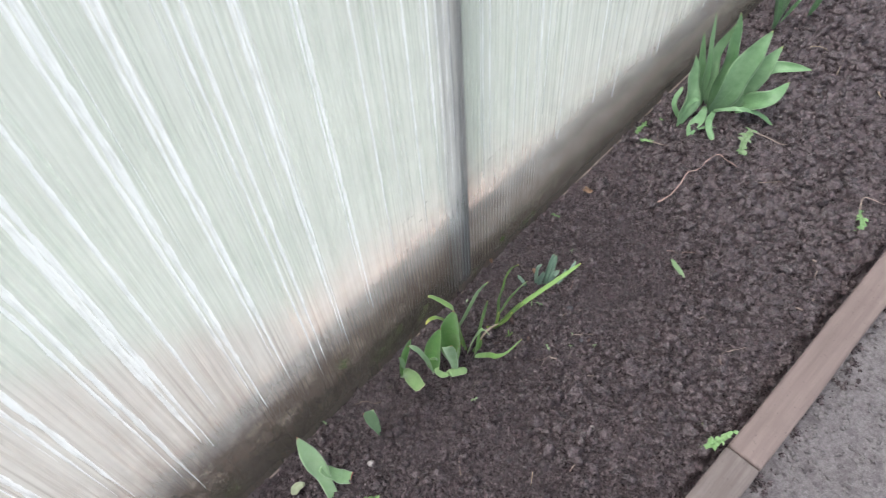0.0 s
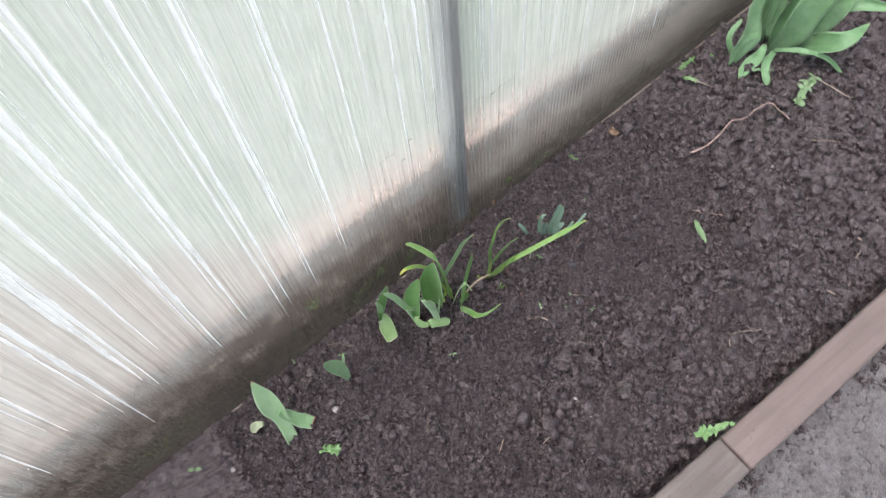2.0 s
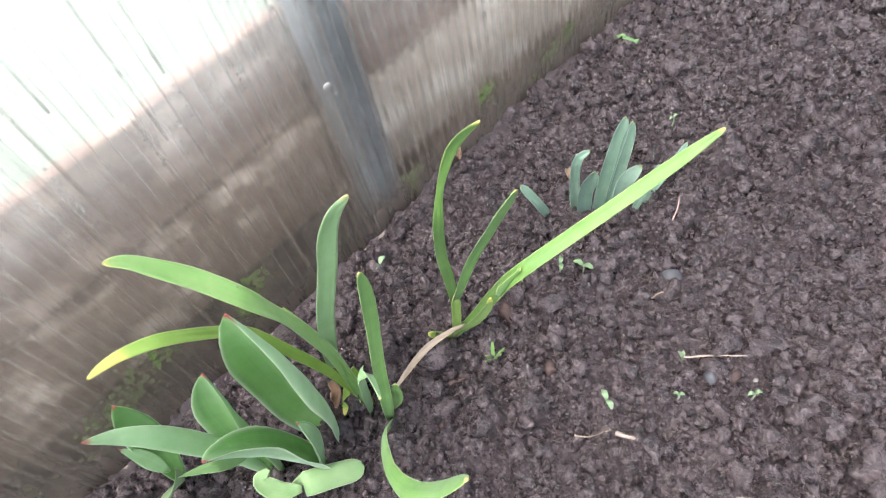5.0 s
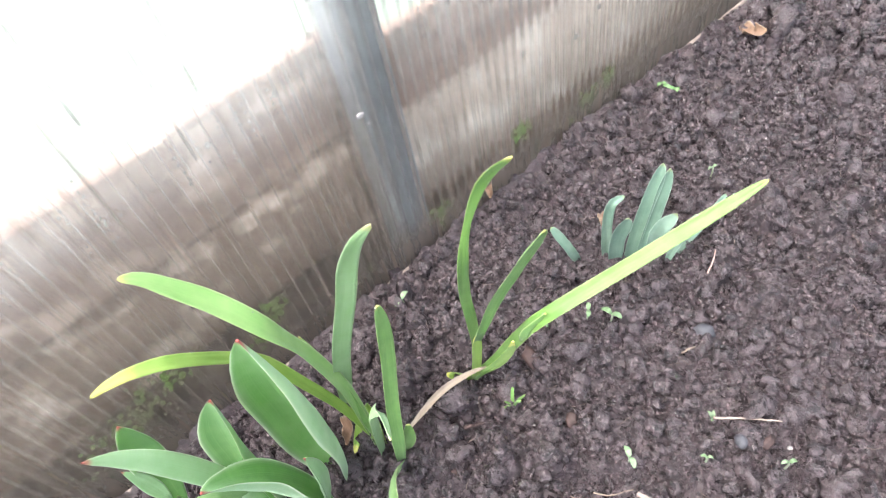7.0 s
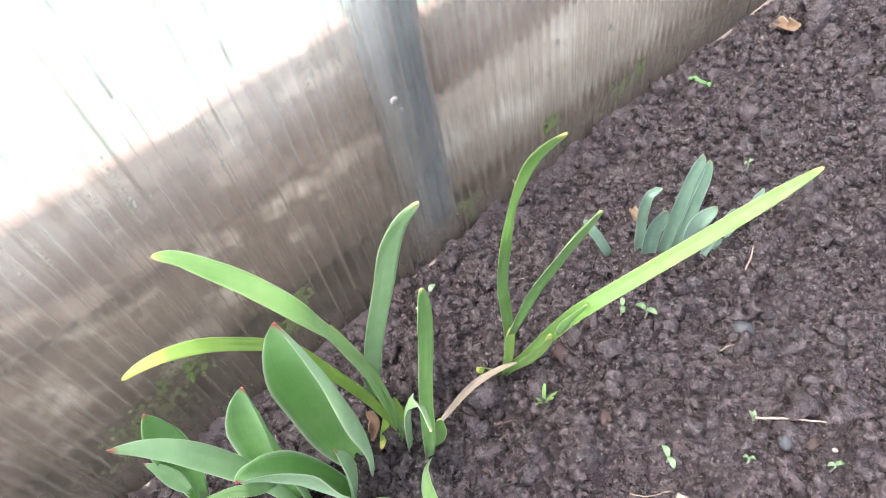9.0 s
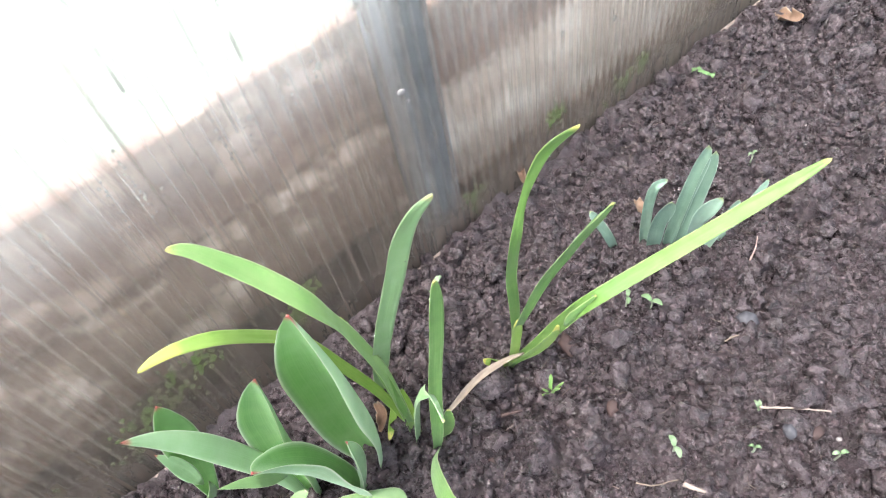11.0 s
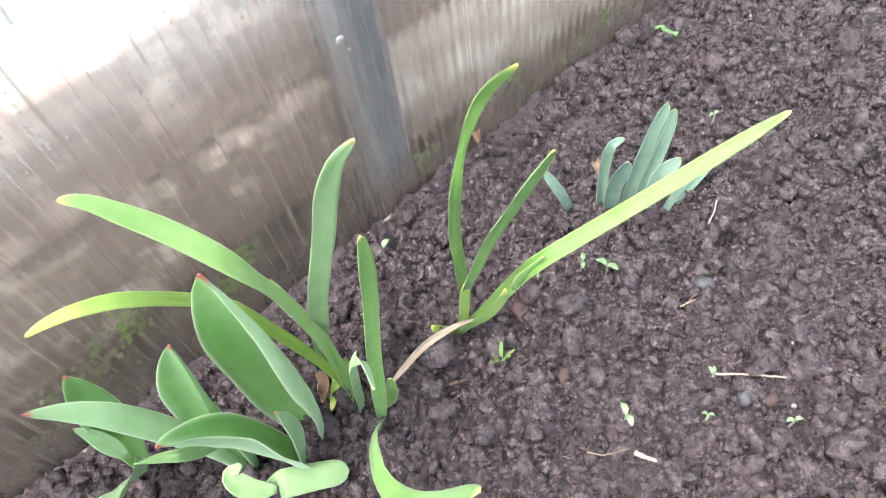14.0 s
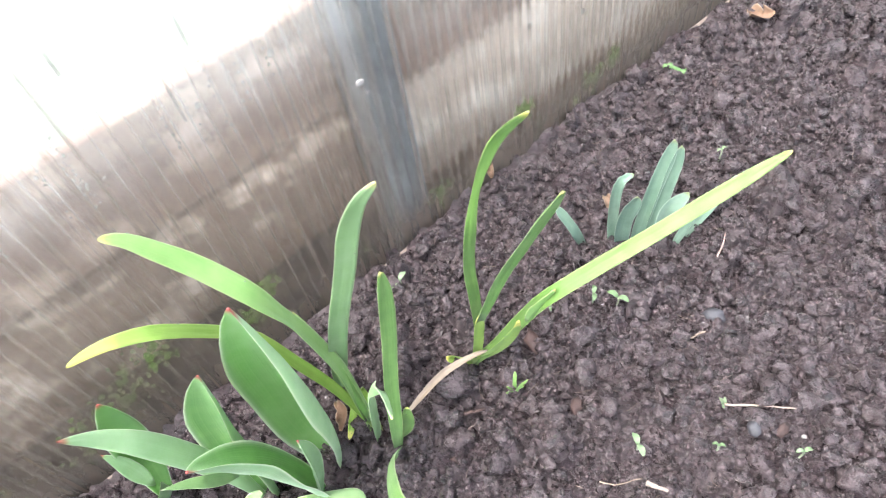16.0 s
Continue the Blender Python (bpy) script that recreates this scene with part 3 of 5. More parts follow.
height += 0.0014 * np.abs(value_noise(0.009, 8)) + 0.0011 * np.abs(value_noise(0.0052, 9)) + 0.0007 * value_noise(0.0031, 10) + 0.00022 * rng.normal(0, 1, height.shape).clip(-2, 2)
height -= np.median(height[500:1500, 160:500])
xx = X0 + np.arange(GX)[None, :] * CELL
yy = Y0 + np.arange(GY)[:, None] * CELL
height -= 0.008 * np.clip((xx - (0.471 - 0.035 * yy) + 0.030) / 0.02, 0, 1) + 0.03 * np.clip((xx - (0.471 - 0.035 * yy) + 0.014 + 0.004 * value_noise(0.05, 17)) / 0.008, 0, 1)


def ground(x, y):
    """Height of the soil at a place."""
    i = min(GX - 1, max(0, int(round((x - X0) / CELL))))
    j = min(GY - 1, max(0, int(round((y - Y0) / CELL))))
    return float(height[j, i])


def ground_top(x, y, reach=0.004):
    """Highest soil close round a place."""
    i, j, k = int(round((x - X0) / CELL)), int(round((y - Y0) / CELL)), int(reach / CELL)
    return float(height[max(0, j - k):j + k + 1, max(0, i - k):i + k + 1].max())


def bed():
    ys = np.concatenate([np.arange(-1.97, -0.85, 0.05), np.arange(-0.85, -0.38, 0.0040), np.arange(-0.38, 0.42, 0.0012), np.arange(0.42, 0.8, 0.0024), np.arange(0.8, 1.7, 0.005), np.arange(1.7, 3.38, 0.05)])
    n = 380
    u = np.linspace(0, 1, n)
    left = 0.05 - 0.0998 * ys + 0.0005
    right = 0.471 - 0.035 * ys - 0.001
    xs = left[:, None] + (right - left)[:, None] * u[None, :]
    yy = np.repeat(ys[:, None], n, axis=1)
    fx, fy = (xs - X0) / CELL, (yy - Y0) / CELL
    ix, iy = np.clip(fx.astype(int), 0, GX - 2), np.clip(fy.astype(int), 0, GY - 2)
    tx, ty = np.clip(fx - ix, 0, 1), np.clip(fy - iy, 0, 1)
    z = (height[iy, ix] * (1 - tx) + height[iy, ix + 1] * tx) * (1 - ty) + (height[iy + 1, ix] * (1 - tx) + height[iy + 1, ix + 1] * tx) * ty
    co = np.stack([xs, yy, z], axis=-1).reshape(-1, 3)
    rows, cols = len(ys), n
    a = (np.arange(rows - 1)[:, None] * cols + np.arange(cols - 1)[None, :]).reshape(-1)
    quads = np.stack([a, a + 1, a + cols + 1, a + cols], axis=-1)
    me = bpy.data.meshes.new("soil_bed")
    me.vertices.add(len(co)), me.loops.add(quads.size), me.polygons.add(len(quads))
    me.vertices.foreach_set("co", co.reshape(-1))
    me.loops.foreach_set("vertex_index", quads.reshape(-1).astype(np.int32))
    me.polygons.foreach_set("loop_start", np.arange(0, quads.size, 4, dtype=np.int32))
    me.polygons.foreach_set("use_smooth", np.ones(len(quads), dtype=bool))
    me.update(calc_edges=True)
    me.materials.append(SOIL)
    ob = new("soil_bed", me)
    return tagged(ob, "dark moist crumbly soil of the raised flower bed", "soil", kind="structure")


bed()


def scatter(name, material, number, low, high, area, label, category, seed, z_of, kinds=6, lift=0.25, limit=None, level=2):
    """Loose lumps lying on the ground, one mesh."""
    shapes = []
    for q in range(kinds):
        bm = lump(1.0, (1, 0.8 + 0.06 * q, 0.7), seed + q * 3.1, 0.85, level)
        bm.verts.ensure_lookup_table()
        shapes.append((np.array([v.co[:] for v in bm.verts]), np.array([[v.index for v in f.verts] for f in bm.faces])))
        bm.free()
    r = np.random.default_rng(seed)
    verts, faces, base = [], [], 0
    for q in range(number):
        x, y = r.uniform(area[0], area[1]), r.uniform(area[2], area[3])
        if limit is not None and not limit(x, y):
            continue
        size = low + (high - low) * r.random() ** 2.6
        v, f = shapes[int(r.integers(kinds))]
        turn = np.array(Euler((r.uniform(0, 6.28), r.uniform(0, 6.28), r.uniform(0, 6.28))).to_matrix())
        p = (v @ turn.T) * size + np.array((x, y, z_of(x, y) + size * lift))
        verts.append(p), faces.append(f + base)
        base += len(v)
    co, fa = np.concatenate(verts), np.concatenate(faces)
    me = bpy.data.meshes.new(name)
    me.vertices.add(len(co)), me.loops.add(fa.size), me.polygons.add(len(fa))
    me.vertices.foreach_set("co", co.reshape(-1))
    me.loops.foreach_set("vertex_index", fa.reshape(-1).astype(np.int32))
    me.polygons.foreach_set("loop_start", np.arange(0, fa.size, 3, dtype=np.int32))
    me.polygons.foreach_set("use_smooth", np.full(len(fa), level > 1, dtype=bool))
    me.update(calc_edges=True)
    me.materials.append(material)
    return tagged(new(name, me), label, category, kind="stuff")


def in_bed(x, y):
    return wall_x(y) + 0.006 < x < board_x(y) - 0.006


scatter("soil_crumbs", CLOD, 52000, 0.0008, 0.0026, (0.03, 0.45, -0.36, 0.44), "fine dark crumbs of moist soil", "soil crumbs", 21, ground, kinds=12, limit=in_bed, lift=0.7, level=1)
scatter("soil_crumbs", CLOD, 9000, 0.0008, 0.0019, (0.08, 0.43, -0.14, 0.36), "fine dark crumbs lying over the clods", "soil crumbs", 27, lambda x, y: ground_top(x, y, 0.0025), kinds=12, limit=in_bed, lift=0.2, level=1)
scatter("soil_clods", CLOD, 6800, 0.0020, 0.0050, (0.03, 0.45, -0.36, 0.44), "small dark clods of moist soil", "soil clods", 24, ground, kinds=8, limit=in_bed, lift=0.55)
scatter("soil_clods", CLOD, 1800, 0.0034, 0.0085, (0.0, 0.47, -0.30, 0.75), "loose dark clods of moist soil", "soil clods", 23, ground, limit=in_bed, lift=0.3)
scatter("soil_clods", CLOD, 2900, 0.004, 0.0125, (-0.08, 0.47, 0.34, 1.5), "larger dark clods of moist soil", "soil clods", 22, ground, limit=in_bed, lift=0.3)
scatter("soil_clods", CLOD, 800, 0.004, 0.012, (0.27, 0.46, -0.05, 0.5), "larger dark clods of moist soil near the board", "soil clods", 25, ground, limit=in_bed, lift=0.3)

# ---------------------------------------------------------------- board, path and ground
BOARD = pose(0.471, 0, 0, 0, 0, 2.0)
edging = thing("bed_edging_board", (0, 0, 0), "weathered reddish timber board edging the bed", "board")
edging.matrix_basis = BOARD
part("plank", box_bm(0, 0.046, 0.122, 3.35, -0.09, 0.024, 0.004, 60, 0.0016, 3), WOOD, edging)
edging2 = thing("bed_edging_board", (0, 0, 0), "greyed weathered timber board edging the bed", "board")
edging2.matrix_basis = BOARD
part("plank", box_bm(-0.001, 0.047, -1.95, 0.1205, -0.09, 0.023, 0.004, 30, 0.0016, 9), WOOD_GREY, edging2)


def path_z(x, y):
    return -0.022 + 0.004 * noise.noise(Vector((x * 14, y * 14, 0))) + 0.0022 * noise.noise(Vector((x * 60, y * 60, 3))) + 0.0012 * noise.noise(Vector((x * 190, y * 190, 5)))


def path():
    rows = [-1.95 + 0.05 * q for q in range(21)] + [-0.9 + 0.01 * q for q in range(1, 261)] + [1.7 + 0.05 * q for q in range(1, 34)]
    n, m = 150, len(rows) - 1
    verts, faces = [], []
    for y in rows:
        for i in range(n + 1):
            x = board_x(y) + 0.0455 + 1.85 * (0.35 * i / n + 0.65 * (i / n) ** 4)
            verts.append((x, y, path_z(x, y)))
    for j in range(m):
        for i in range(n):
            a = j * (n + 1) + i
            faces.append((a, a + 1, a + n + 2, a + n + 1))
    return tagged(mesh_object("path", verts, faces, EARTH), "grey trodden dry earth path beside the bed", "path", kind="structure")


path()
scatter("soil_crumbs", CLOD, 2600, 0.0012, 0.006, (0.46, 0.62, -0.2, 1.0), "dark soil crumbs fallen along the edging board", "soil crumbs", 33, path_z, limit=lambda x, y: 0.049 < x - board_x(y) < 0.056 + 0.03 * (0.5 + noise.noise(Vector((y * 13, 0, 4)))) ** 2)
scatter("earth_crumbs", EARTH, 5500, 0.0010, 0.0042, (0.49, 0.85, -0.1, 0.9), "small grey crumbs of dry earth on the path", "earth crumbs", 31, path_z, limit=lambda x, y: x > board_x(y) + 0.052)

mesh = bpy.data.meshes.new("ground")
mesh.from_pydata([(-400, -400, -0.05), (400, -400, -0.05), (400, 400, -0.05), (-400, 400, -0.05)], [], [(0, 1, 2, 3)])
mesh.materials.append(GRASS)
tagged(new("ground", mesh), "pale green lawn round the greenhouse", "lawn", kind="structure")
def strip(name, s0, steps, material, label):
    verts, faces = [], []
    for i in range(steps + 1):
        y = s0 + 0.025 * i
        out = -0.212 - 0.65 * min(0.5, max(0.0, -0.15 - y)) + 0.14 * min(0.5, max(0.0, y)) + 0.02 * noise.noise(Vector((y * 9, 2, 0))) + 0.012 * noise.noise(Vector((y * 31, 5, 0)))
        verts += [(-0.0385, y, -0.026), (-0.0385, y, -0.055), (out, y, -0.055), (out + 0.008, y, -0.036), (-0.12, y, -0.024 + 0.006 * noise.noise(Vector((y * 12, 0, 0))))]
    for i in range(steps):
        for k in range(5):
            a, b = 5 * i + k, 5 * i + (k + 1) % 5
            faces.append((a, b, b + 5, a + 5))
    tagged(mesh_object(name, verts, faces, material), label, "path", kind="structure").matrix_basis = WALL


strip("sandy_strip", -0.175, 100, SAND, "pale dry sandy strip along the outside of the greenhouse")
strip("bare_strip", -1.575, 56, BARE, "brown bare earth along the outside of the greenhouse")
for label, s0, s1, z0, z1, seed, material in (
        ("brown upper plank against the greenhouse foot outside", -1.5, 0.0625, 0.0885, 0.145, 6, PLINTH), ("brown upper plank against the greenhouse foot outside", 0.0645, 2.3, 0.0775, 0.127, 8, PLINTH),
        ("paler middle plank with painted sunlit patches against the greenhouse foot outside", -1.5, 0.0625, 0.0195, 0.086, 12, PLINTH_MID), ("pale brown middle plank against the greenhouse foot outside", 0.0645, 2.3, 0.0045, 0.075, 15, PLINTH_PALE),
        ("dark lowest plank against the greenhouse foot outside", -1.5, 0.0625, -0.05, 0.017, 18, PLINTH_DARK), ("brown lowest plank against the greenhouse foot outside", 0.0645, 2.3, -0.05, 0.002, 21, PLINTH_MID)):
    plinth = thing("plinth_board", (0, 0, 0), label, "board", "planks outside the greenhouse foot")
    plinth.matrix_basis = WALL
    part("plank", box_bm(-0.038, -0.0305, s0, s1, z0, z1, 0.002, 30, 0.002, seed), material, plinth)

# ---------------------------------------------------------------- greenhouse sheet
ALGAE = [(0.146, 0.034, 0.005, 0.004), (0.207, 0.019, 0.005, 0.004), (0.225, 0.022, 0.004, 0.004), (0.081, 0.018, 0.005, 0.005), (-0.029, 0.041, 0.005, 0.004), (-0.04, 0.03, 0.004, 0.005), (-0.087, 0.05, 0.008, 0.008),
         (-0.11, 0.042, 0.008, 0.008), (-0.13, 0.03, 0.01, 0.008), (-0.185, 0.09, 0.007, 0.007), (-0.377, 0.045, 0.012, 0.009), (-0.409, 0.045, 0.014, 0.01), (-0.45, 0.045, 0.014, 0.012), (-0.43, 0.025, 0.016, 0.01)]
sheet = thing("wall_west", (0, 0, 0), "cloudy fluted polycarbonate greenhouse wall streaked with condensation", "greenhouse wall", kind="structure")
sheet.matrix_basis = WALL
S0, S1, TOP, DEEP, PITCH = -2.04, 3.4, 1.55, 0.006, 0.0064


def skin(name, x, inward, material, wavy):
    """One skin of the sheet, drawn in very slightly between its webs."""
    n = int((S1 - S0) / PITCH) * 4
    verts, faces = [], []
    for i in range(n + 1):
        s = S0 + PITCH * i / 4
        dip = wavy * math.cos(math.pi * i / 2)
        for z in (-0.045, TOP):
            verts.append((x + dip, s, z))
    for i in range(n):
        a = 2 * i
        faces.append((a, a + 2, a + 3, a + 1) if inward else (a, a + 1, a + 3, a + 2))
    ob = mesh_object(name, verts, faces, material, sheet, True)
    ob.visible_shadow = False
    return ob


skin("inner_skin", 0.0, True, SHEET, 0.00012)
skin("outer_skin", -DEEP, False, OUTER, 0.0001)
bm = box_bm(-DEEP + 0.0003, -0.0003, -0.0003, 0.0003, -0.044, TOP - 0.001)
web_mesh = bpy.data.meshes.new("web")
bm.to_mesh(web_mesh)
bm.free()
web_mesh.materials.append(WEB)
first = int((-0.82 - S0) / PITCH)
rest_v, rest_f = [], []
for i in range(int((S1 - S0) / PITCH)):
    s = S0 + PITCH * (i + 0.5)
    if first <= i < first + 300:
        ob = new("web", web_mesh)
        ob.parent, ob.location, ob.visible_shadow = sheet, (0, s, 0), False
    else:
        b = len(rest_v)
        rest_v += [(-DEEP + 0.0003, s, -0.044), (-0.0003, s, -0.044), (-0.0003, s, TOP), (-DEEP + 0.0003, s, TOP)]
        rest_f.append((b, b + 1, b + 2, b + 3))
ob = mesh_object("web_rest", rest_v, rest_f, WEB, sheet, False)
ob.visible_shadow = False
tagged(ob, kind="stuff")

# steel tube of the frame, behind the sheet
verts, faces = [], []
for i in range(181):
    y = -0.9 + 0.01 * i
    z = -0.0012 + 0.0020 * noise.noise(Vector((y * 9, 4, 0))) + 0.0006 * noise.noise(Vector((y * 45, 1, 0)))
    verts += [(0.0006, y, z - 0.006), (0.0020, y, z - 0.006), (0.0020, y, z), (0.0006, y, z + 0.0006)]
for i in range(180):
    for q in range(3):
        a = 4 * i + q
        faces.append((a, a + 4, a + 5, a + 1))
tagged(mesh_object("edge_strip", verts, faces, PALE, sheet), "pale sealed lower edge of the sheet")
post = thing("frame_tube", (0, 0, 0), "grey galvanised square steel tube behind the sheet", "frame tube", kind="structure")
post.matrix_basis = WALL
part("tube", box_bm(-0.029, -DEEP - 0.001, 0.052, 0.074, -0.05, 1.55, 0.002), STEEL, post)


# tracks that water left in the film on the sheet
def track(s, tip, top, width, seed):
    n = max(6, int((top - tip) / 0.008))
    verts, faces = [], []
    for i in range(n + 1):
        t = i / n
        z = tip + (top - tip) * t
        w = width * min(1.0, 0.12 + 7 * t) * (0.75 + 0.35 * noise.noise(Vector((z * 40, seed, 0))) + 0.2 * noise.noise(Vector((z * 130, seed, 2))))
        c = s + 0.0007 * noise.noise(Vector((z * 22, seed, 9)))
        verts += [(0.0009, c - w / 2, z), (0.0016, c, z), (0.0009, c + w / 2, z)]
    for i in range(n):
        a = 3 * i
        faces += [(a, a + 1, a + 4, a + 3), (a + 1, a + 2, a + 5, a + 4)]
    ob = mesh_object("water_track", verts, faces, TRACK, sheet)
    ob.visible_shadow = False


TRACKS = [(-0.119, 0.154, 2.2), (-0.124, 0.17, 1.2), (-0.168, 0.123, 1.4), (-0.172, 0.16, 2.0), (-0.205, 0.13, 2.0), (-0.216, 0.108, 1.3), (-0.256, 0.161, 2.6),
          (-0.262, 0.20, 1.6), (-0.295, 0.148, 3.0), (-0.302, 0.17, 2.0), (-0.34, 0.22, 2.0), (-0.366, 0.164, 2.4), (-0.373, 0.19, 4.0), (-0.402, 0.102, 2.6),
          (-0.41, 0.16, 1.6), (-0.453, 0.196, 3.0), (-0.462, 0.22, 2.0), (-0.50, 0.15, 3.0), (-0.07, 0.20, 1.3), (-0.045, 0.30, 1.0), (-0.012, 0.21, 1.6),
          (0.018, 0.26, 1.8), (0.03, 0.22, 1.0), (0.10, 0.21, 1.0), (0.112, 0.25, 1.4), (0.16, 0.19, 1.0), (0.21, 0.22, 1.6), (0.225, 0.24, 1.0),
          (0.27, 0.16, 1.3), (0.36, 0.17, 1.8), (0.42, 0.14, 1.2), (0.55, 0.15, 2.0), (0.7, 0.16, 1.6)]
for k, (s, tip, w) in enumerate(TRACKS):
    track(s, tip, 1.5, w * 0.0025, k * 1.7)
for k in range(26):
    s = -0.62 + 1.4 * random.random()
    tip = random.uniform(0.2, 0.42)
    track(s, tip, tip + random.uniform(0.15, 0.9), random.uniform(0.0006, 0.0016), 90 + k)

# tufts of green algae in the flutes at the foot
for k, (s, z, wide, tall) in enumerate(ALGAE):
    bm = bmesh.new()
    for q in range(60):
        one = lump(random.uniform(0.0006, 0.0016), (0.4, 1, 1.3), k + q, 0.4, 2)
        bmesh.ops.translate(one, verts=one.verts, vec=(-0.0035, s + random.gauss(0, wide * 0.8), max(0.004, z + random.gauss(0, tall))))
        spare = bpy.data.meshes.new("spare")
        one.to_mesh(spare)
        bm.from_mesh(spare)
        one.free()
        bpy.data.meshes.remove(spare)
    part("algae_tuft", bm, MOSS, sheet, "green algae tuft on the foot of the sheet").visible_shadow = False

# drops hanging on the sheet, in columns down single flutes
for k in range(44):
    s = random.uniform(-0.21, 0.12) if k % 4 else random.uniform(0.10, 0.34)
    z, low = random.gauss(0.163, 0.006), random.uniform(0.132, 0.150)
    while z > low:
        r = random.uniform(0.0003, 0.0008)
        bm = lump(r, (0.22, 1, random.uniform(0.8, 1.7)), k + z * 900, 0.3, 1)
        bmesh.ops.translate(bm, verts=bm.verts, vec=(0.0004, s + random.gauss(0, 0.0004), z))
        part("water_drop", bm, WATER, sheet).visible_shadow = False
        z -= random.uniform(0.002, 0.0048)
for s, z, r, tail in ((0.038, 0.169, 0.0016, 0.03), (0.016, 0.155, 0.0016, 0.0), (-0.0165, 0.152, 0.0013, 0.0), (0.0405, 0.1575, 0.0013, 0.012), (0.191, 0.076, 0.0018, 0.01), (0.150, 0.090, 0.0016, 0.0), (0.21, 0.085, 0.0017, 0.008)):
    bm = lump(r, (0.4, 1, 1.2), r * 9000, 0.2, 2)
    bmesh.ops.translate(bm, verts=bm.verts, vec=(0.0005, s, z))
    tagged(part("water_drop", bm, WATER, sheet), "").visible_shadow = False
    if tail:
        part("wet_edge", tube([(0.0002, s - r * 0.4, z + r), (0.0002, s - r * 0.5, z + tail * 0.5), (0.0002, s - r * 0.3, z + tail)], 0.0004, 5, 0.5), WET, sheet).visible_shadow = False
for s, z, r in ((0.048, 0.120, 0.0022), (0.051, 0.113, 0.0009)):
    bm = lump(r, (0.3, 1.0, 0.75), 3, 0.3, 2)
    bmesh.ops.translate(bm, verts=bm.verts, vec=(0.0006, s, z))
    part("white_speck", bm, STONE_W, sheet, "small white speck on the sheet")

# water standing in single flutes: a dark brim, and a faint wet edge down one side
for s, e, z in ((-0.049, -0.028, 0.257), (-0.023, -0.015, 0.236), (-0.010, -0.004, 0.260), (0.032, 0.040, 0.310), (0.090, 0.103, 0.247), (0.111, 0.121, 0.241), (0.124, 0.146, 0.243), (0.449, 0.483, 0.192)):
    flutes = max(1, round((e - s) / PITCH))
    for q in range(flutes):
        a, up = s + (e - s) * q / flutes, z + random.uniform(-0.0015, 0.0015)
        ob = part("water_brim", box_bm(-0.0012, 0.0004, a, a + 0.0052, up - 0.0012, up + 0.0012, 0.0006), WET, sheet)
        ob.visible_shadow = False
    ob = part("wet_edge", box_bm(-0.0012, 0.0003, s - 0.0006, s + 0.0006, z - random.uniform(0.05, 0.09), z, 0.0002), WET, sheet)
    ob.visible_shadow = False

# plain sheets that close the greenhouse
def closing(name, corners, label):
    ob = mesh_object(name, corners, [(0, 1, 2, 3)], OUTER, None, False)
    ob.visible_shadow = False
    return tagged(ob, label, "greenhouse wall", kind="structure")


closing("wall_east", [(2.4, -2, -0.05), (2.4, 3.4, -0.05), (2.4, 3.4, 1.5), (2.4, -2, 1.5)], "plain cloudy polycarbonate far wall of the greenhouse")
closing("wall_south", [(0.3, -2, -0.05), (2.4, -2, -0.05), (2.4, -2, 1.5), (0.3, -2, 1.5)], "plain cloudy polycarbonate end wall of the greenhouse")
closing("wall_north", [(-0.3, 3.4, -0.05), (-0.3, 3.4, 1.5), (2.4, 3.4, 1.5), (2.4, 3.4, -0.05)], "plain cloudy polycarbonate end wall of the greenhouse")
roof_v, roof_f = [], []
for i in range(17):
    a = math.pi * i / 16
    for y in (-2.0, 3.4):
        roof_v.append((1.1 - 1.26 * math.cos(a), y, 1.5 + 0.85 * math.sin(a)))
for i in range(16):
    roof_f.append((2 * i, 2 * i + 1, 2 * i + 3, 2 * i + 2))
roof = mesh_object("ceiling", roof_v, roof_f, OUTER)
roof.visible_shadow = False
tagged(roof, "arched cloudy polycarbonate roof of the greenhouse", "roof", kind="structure")

# ---------------------------------------------------------------- plants
clump = thing("daffodil", (0, 0, 0), "young daffodil with long bright green strap leaves by the sheet", "daffodil")
UPR = (0.75, -0.45, 0.6)
leaf(clump, [(0.1300, -0.0240, -0.0060), (0.1233, -0.0237, 0.0231), (0.1195, -0.0239, 0.0551), (0.1185, -0.0288, 0.0913), (0.1226, -0.0356, 0.1263), (0.1142, -0.0451, 0.1439), (0.1100, -0.0525, 0.1555), (0.1077, -0.0582, 0.1643), (0.1075, -0.0632, 0.1693)], 0.0104, STRAP, face=(0.3, 0.5, 0.9), roll=75, count=30)
leaf(clump, [(0.0991, -0.0267, -0.0030), (0.1106, -0.0221, 0.0450), (0.1225, -0.0170, 0.0890), (0.1300, -0.0080, 0.1264), (0.1362, -0.0038, 0.1505), (0.1425, 0.0000, 0.1665), (0.1460, 0.0056, 0.1740)], 0.0092, STRAP_GREY, face=(0.95, -0.05, 0.3), roll=70, count=26)
leaf(clump, [(0.1280, -0.0230, 0.0100), (0.1180, -0.0290, 0.0400), (0.1125, -0.0367, 0.0666), (0.1100, -0.0441, 0.0932), (0.1117, -0.0515, 0.1087), (0.1204, -0.0653, 0.1372), (0.1226, -0.0758, 0.1465), (0.1261, -0.0827, 0.1522), (0.1293, -0.0870, 0.1554)], 0.0058, STRAP_YELLOW, face=(0.4, 0.2, 0.9), roll=70, count=26)
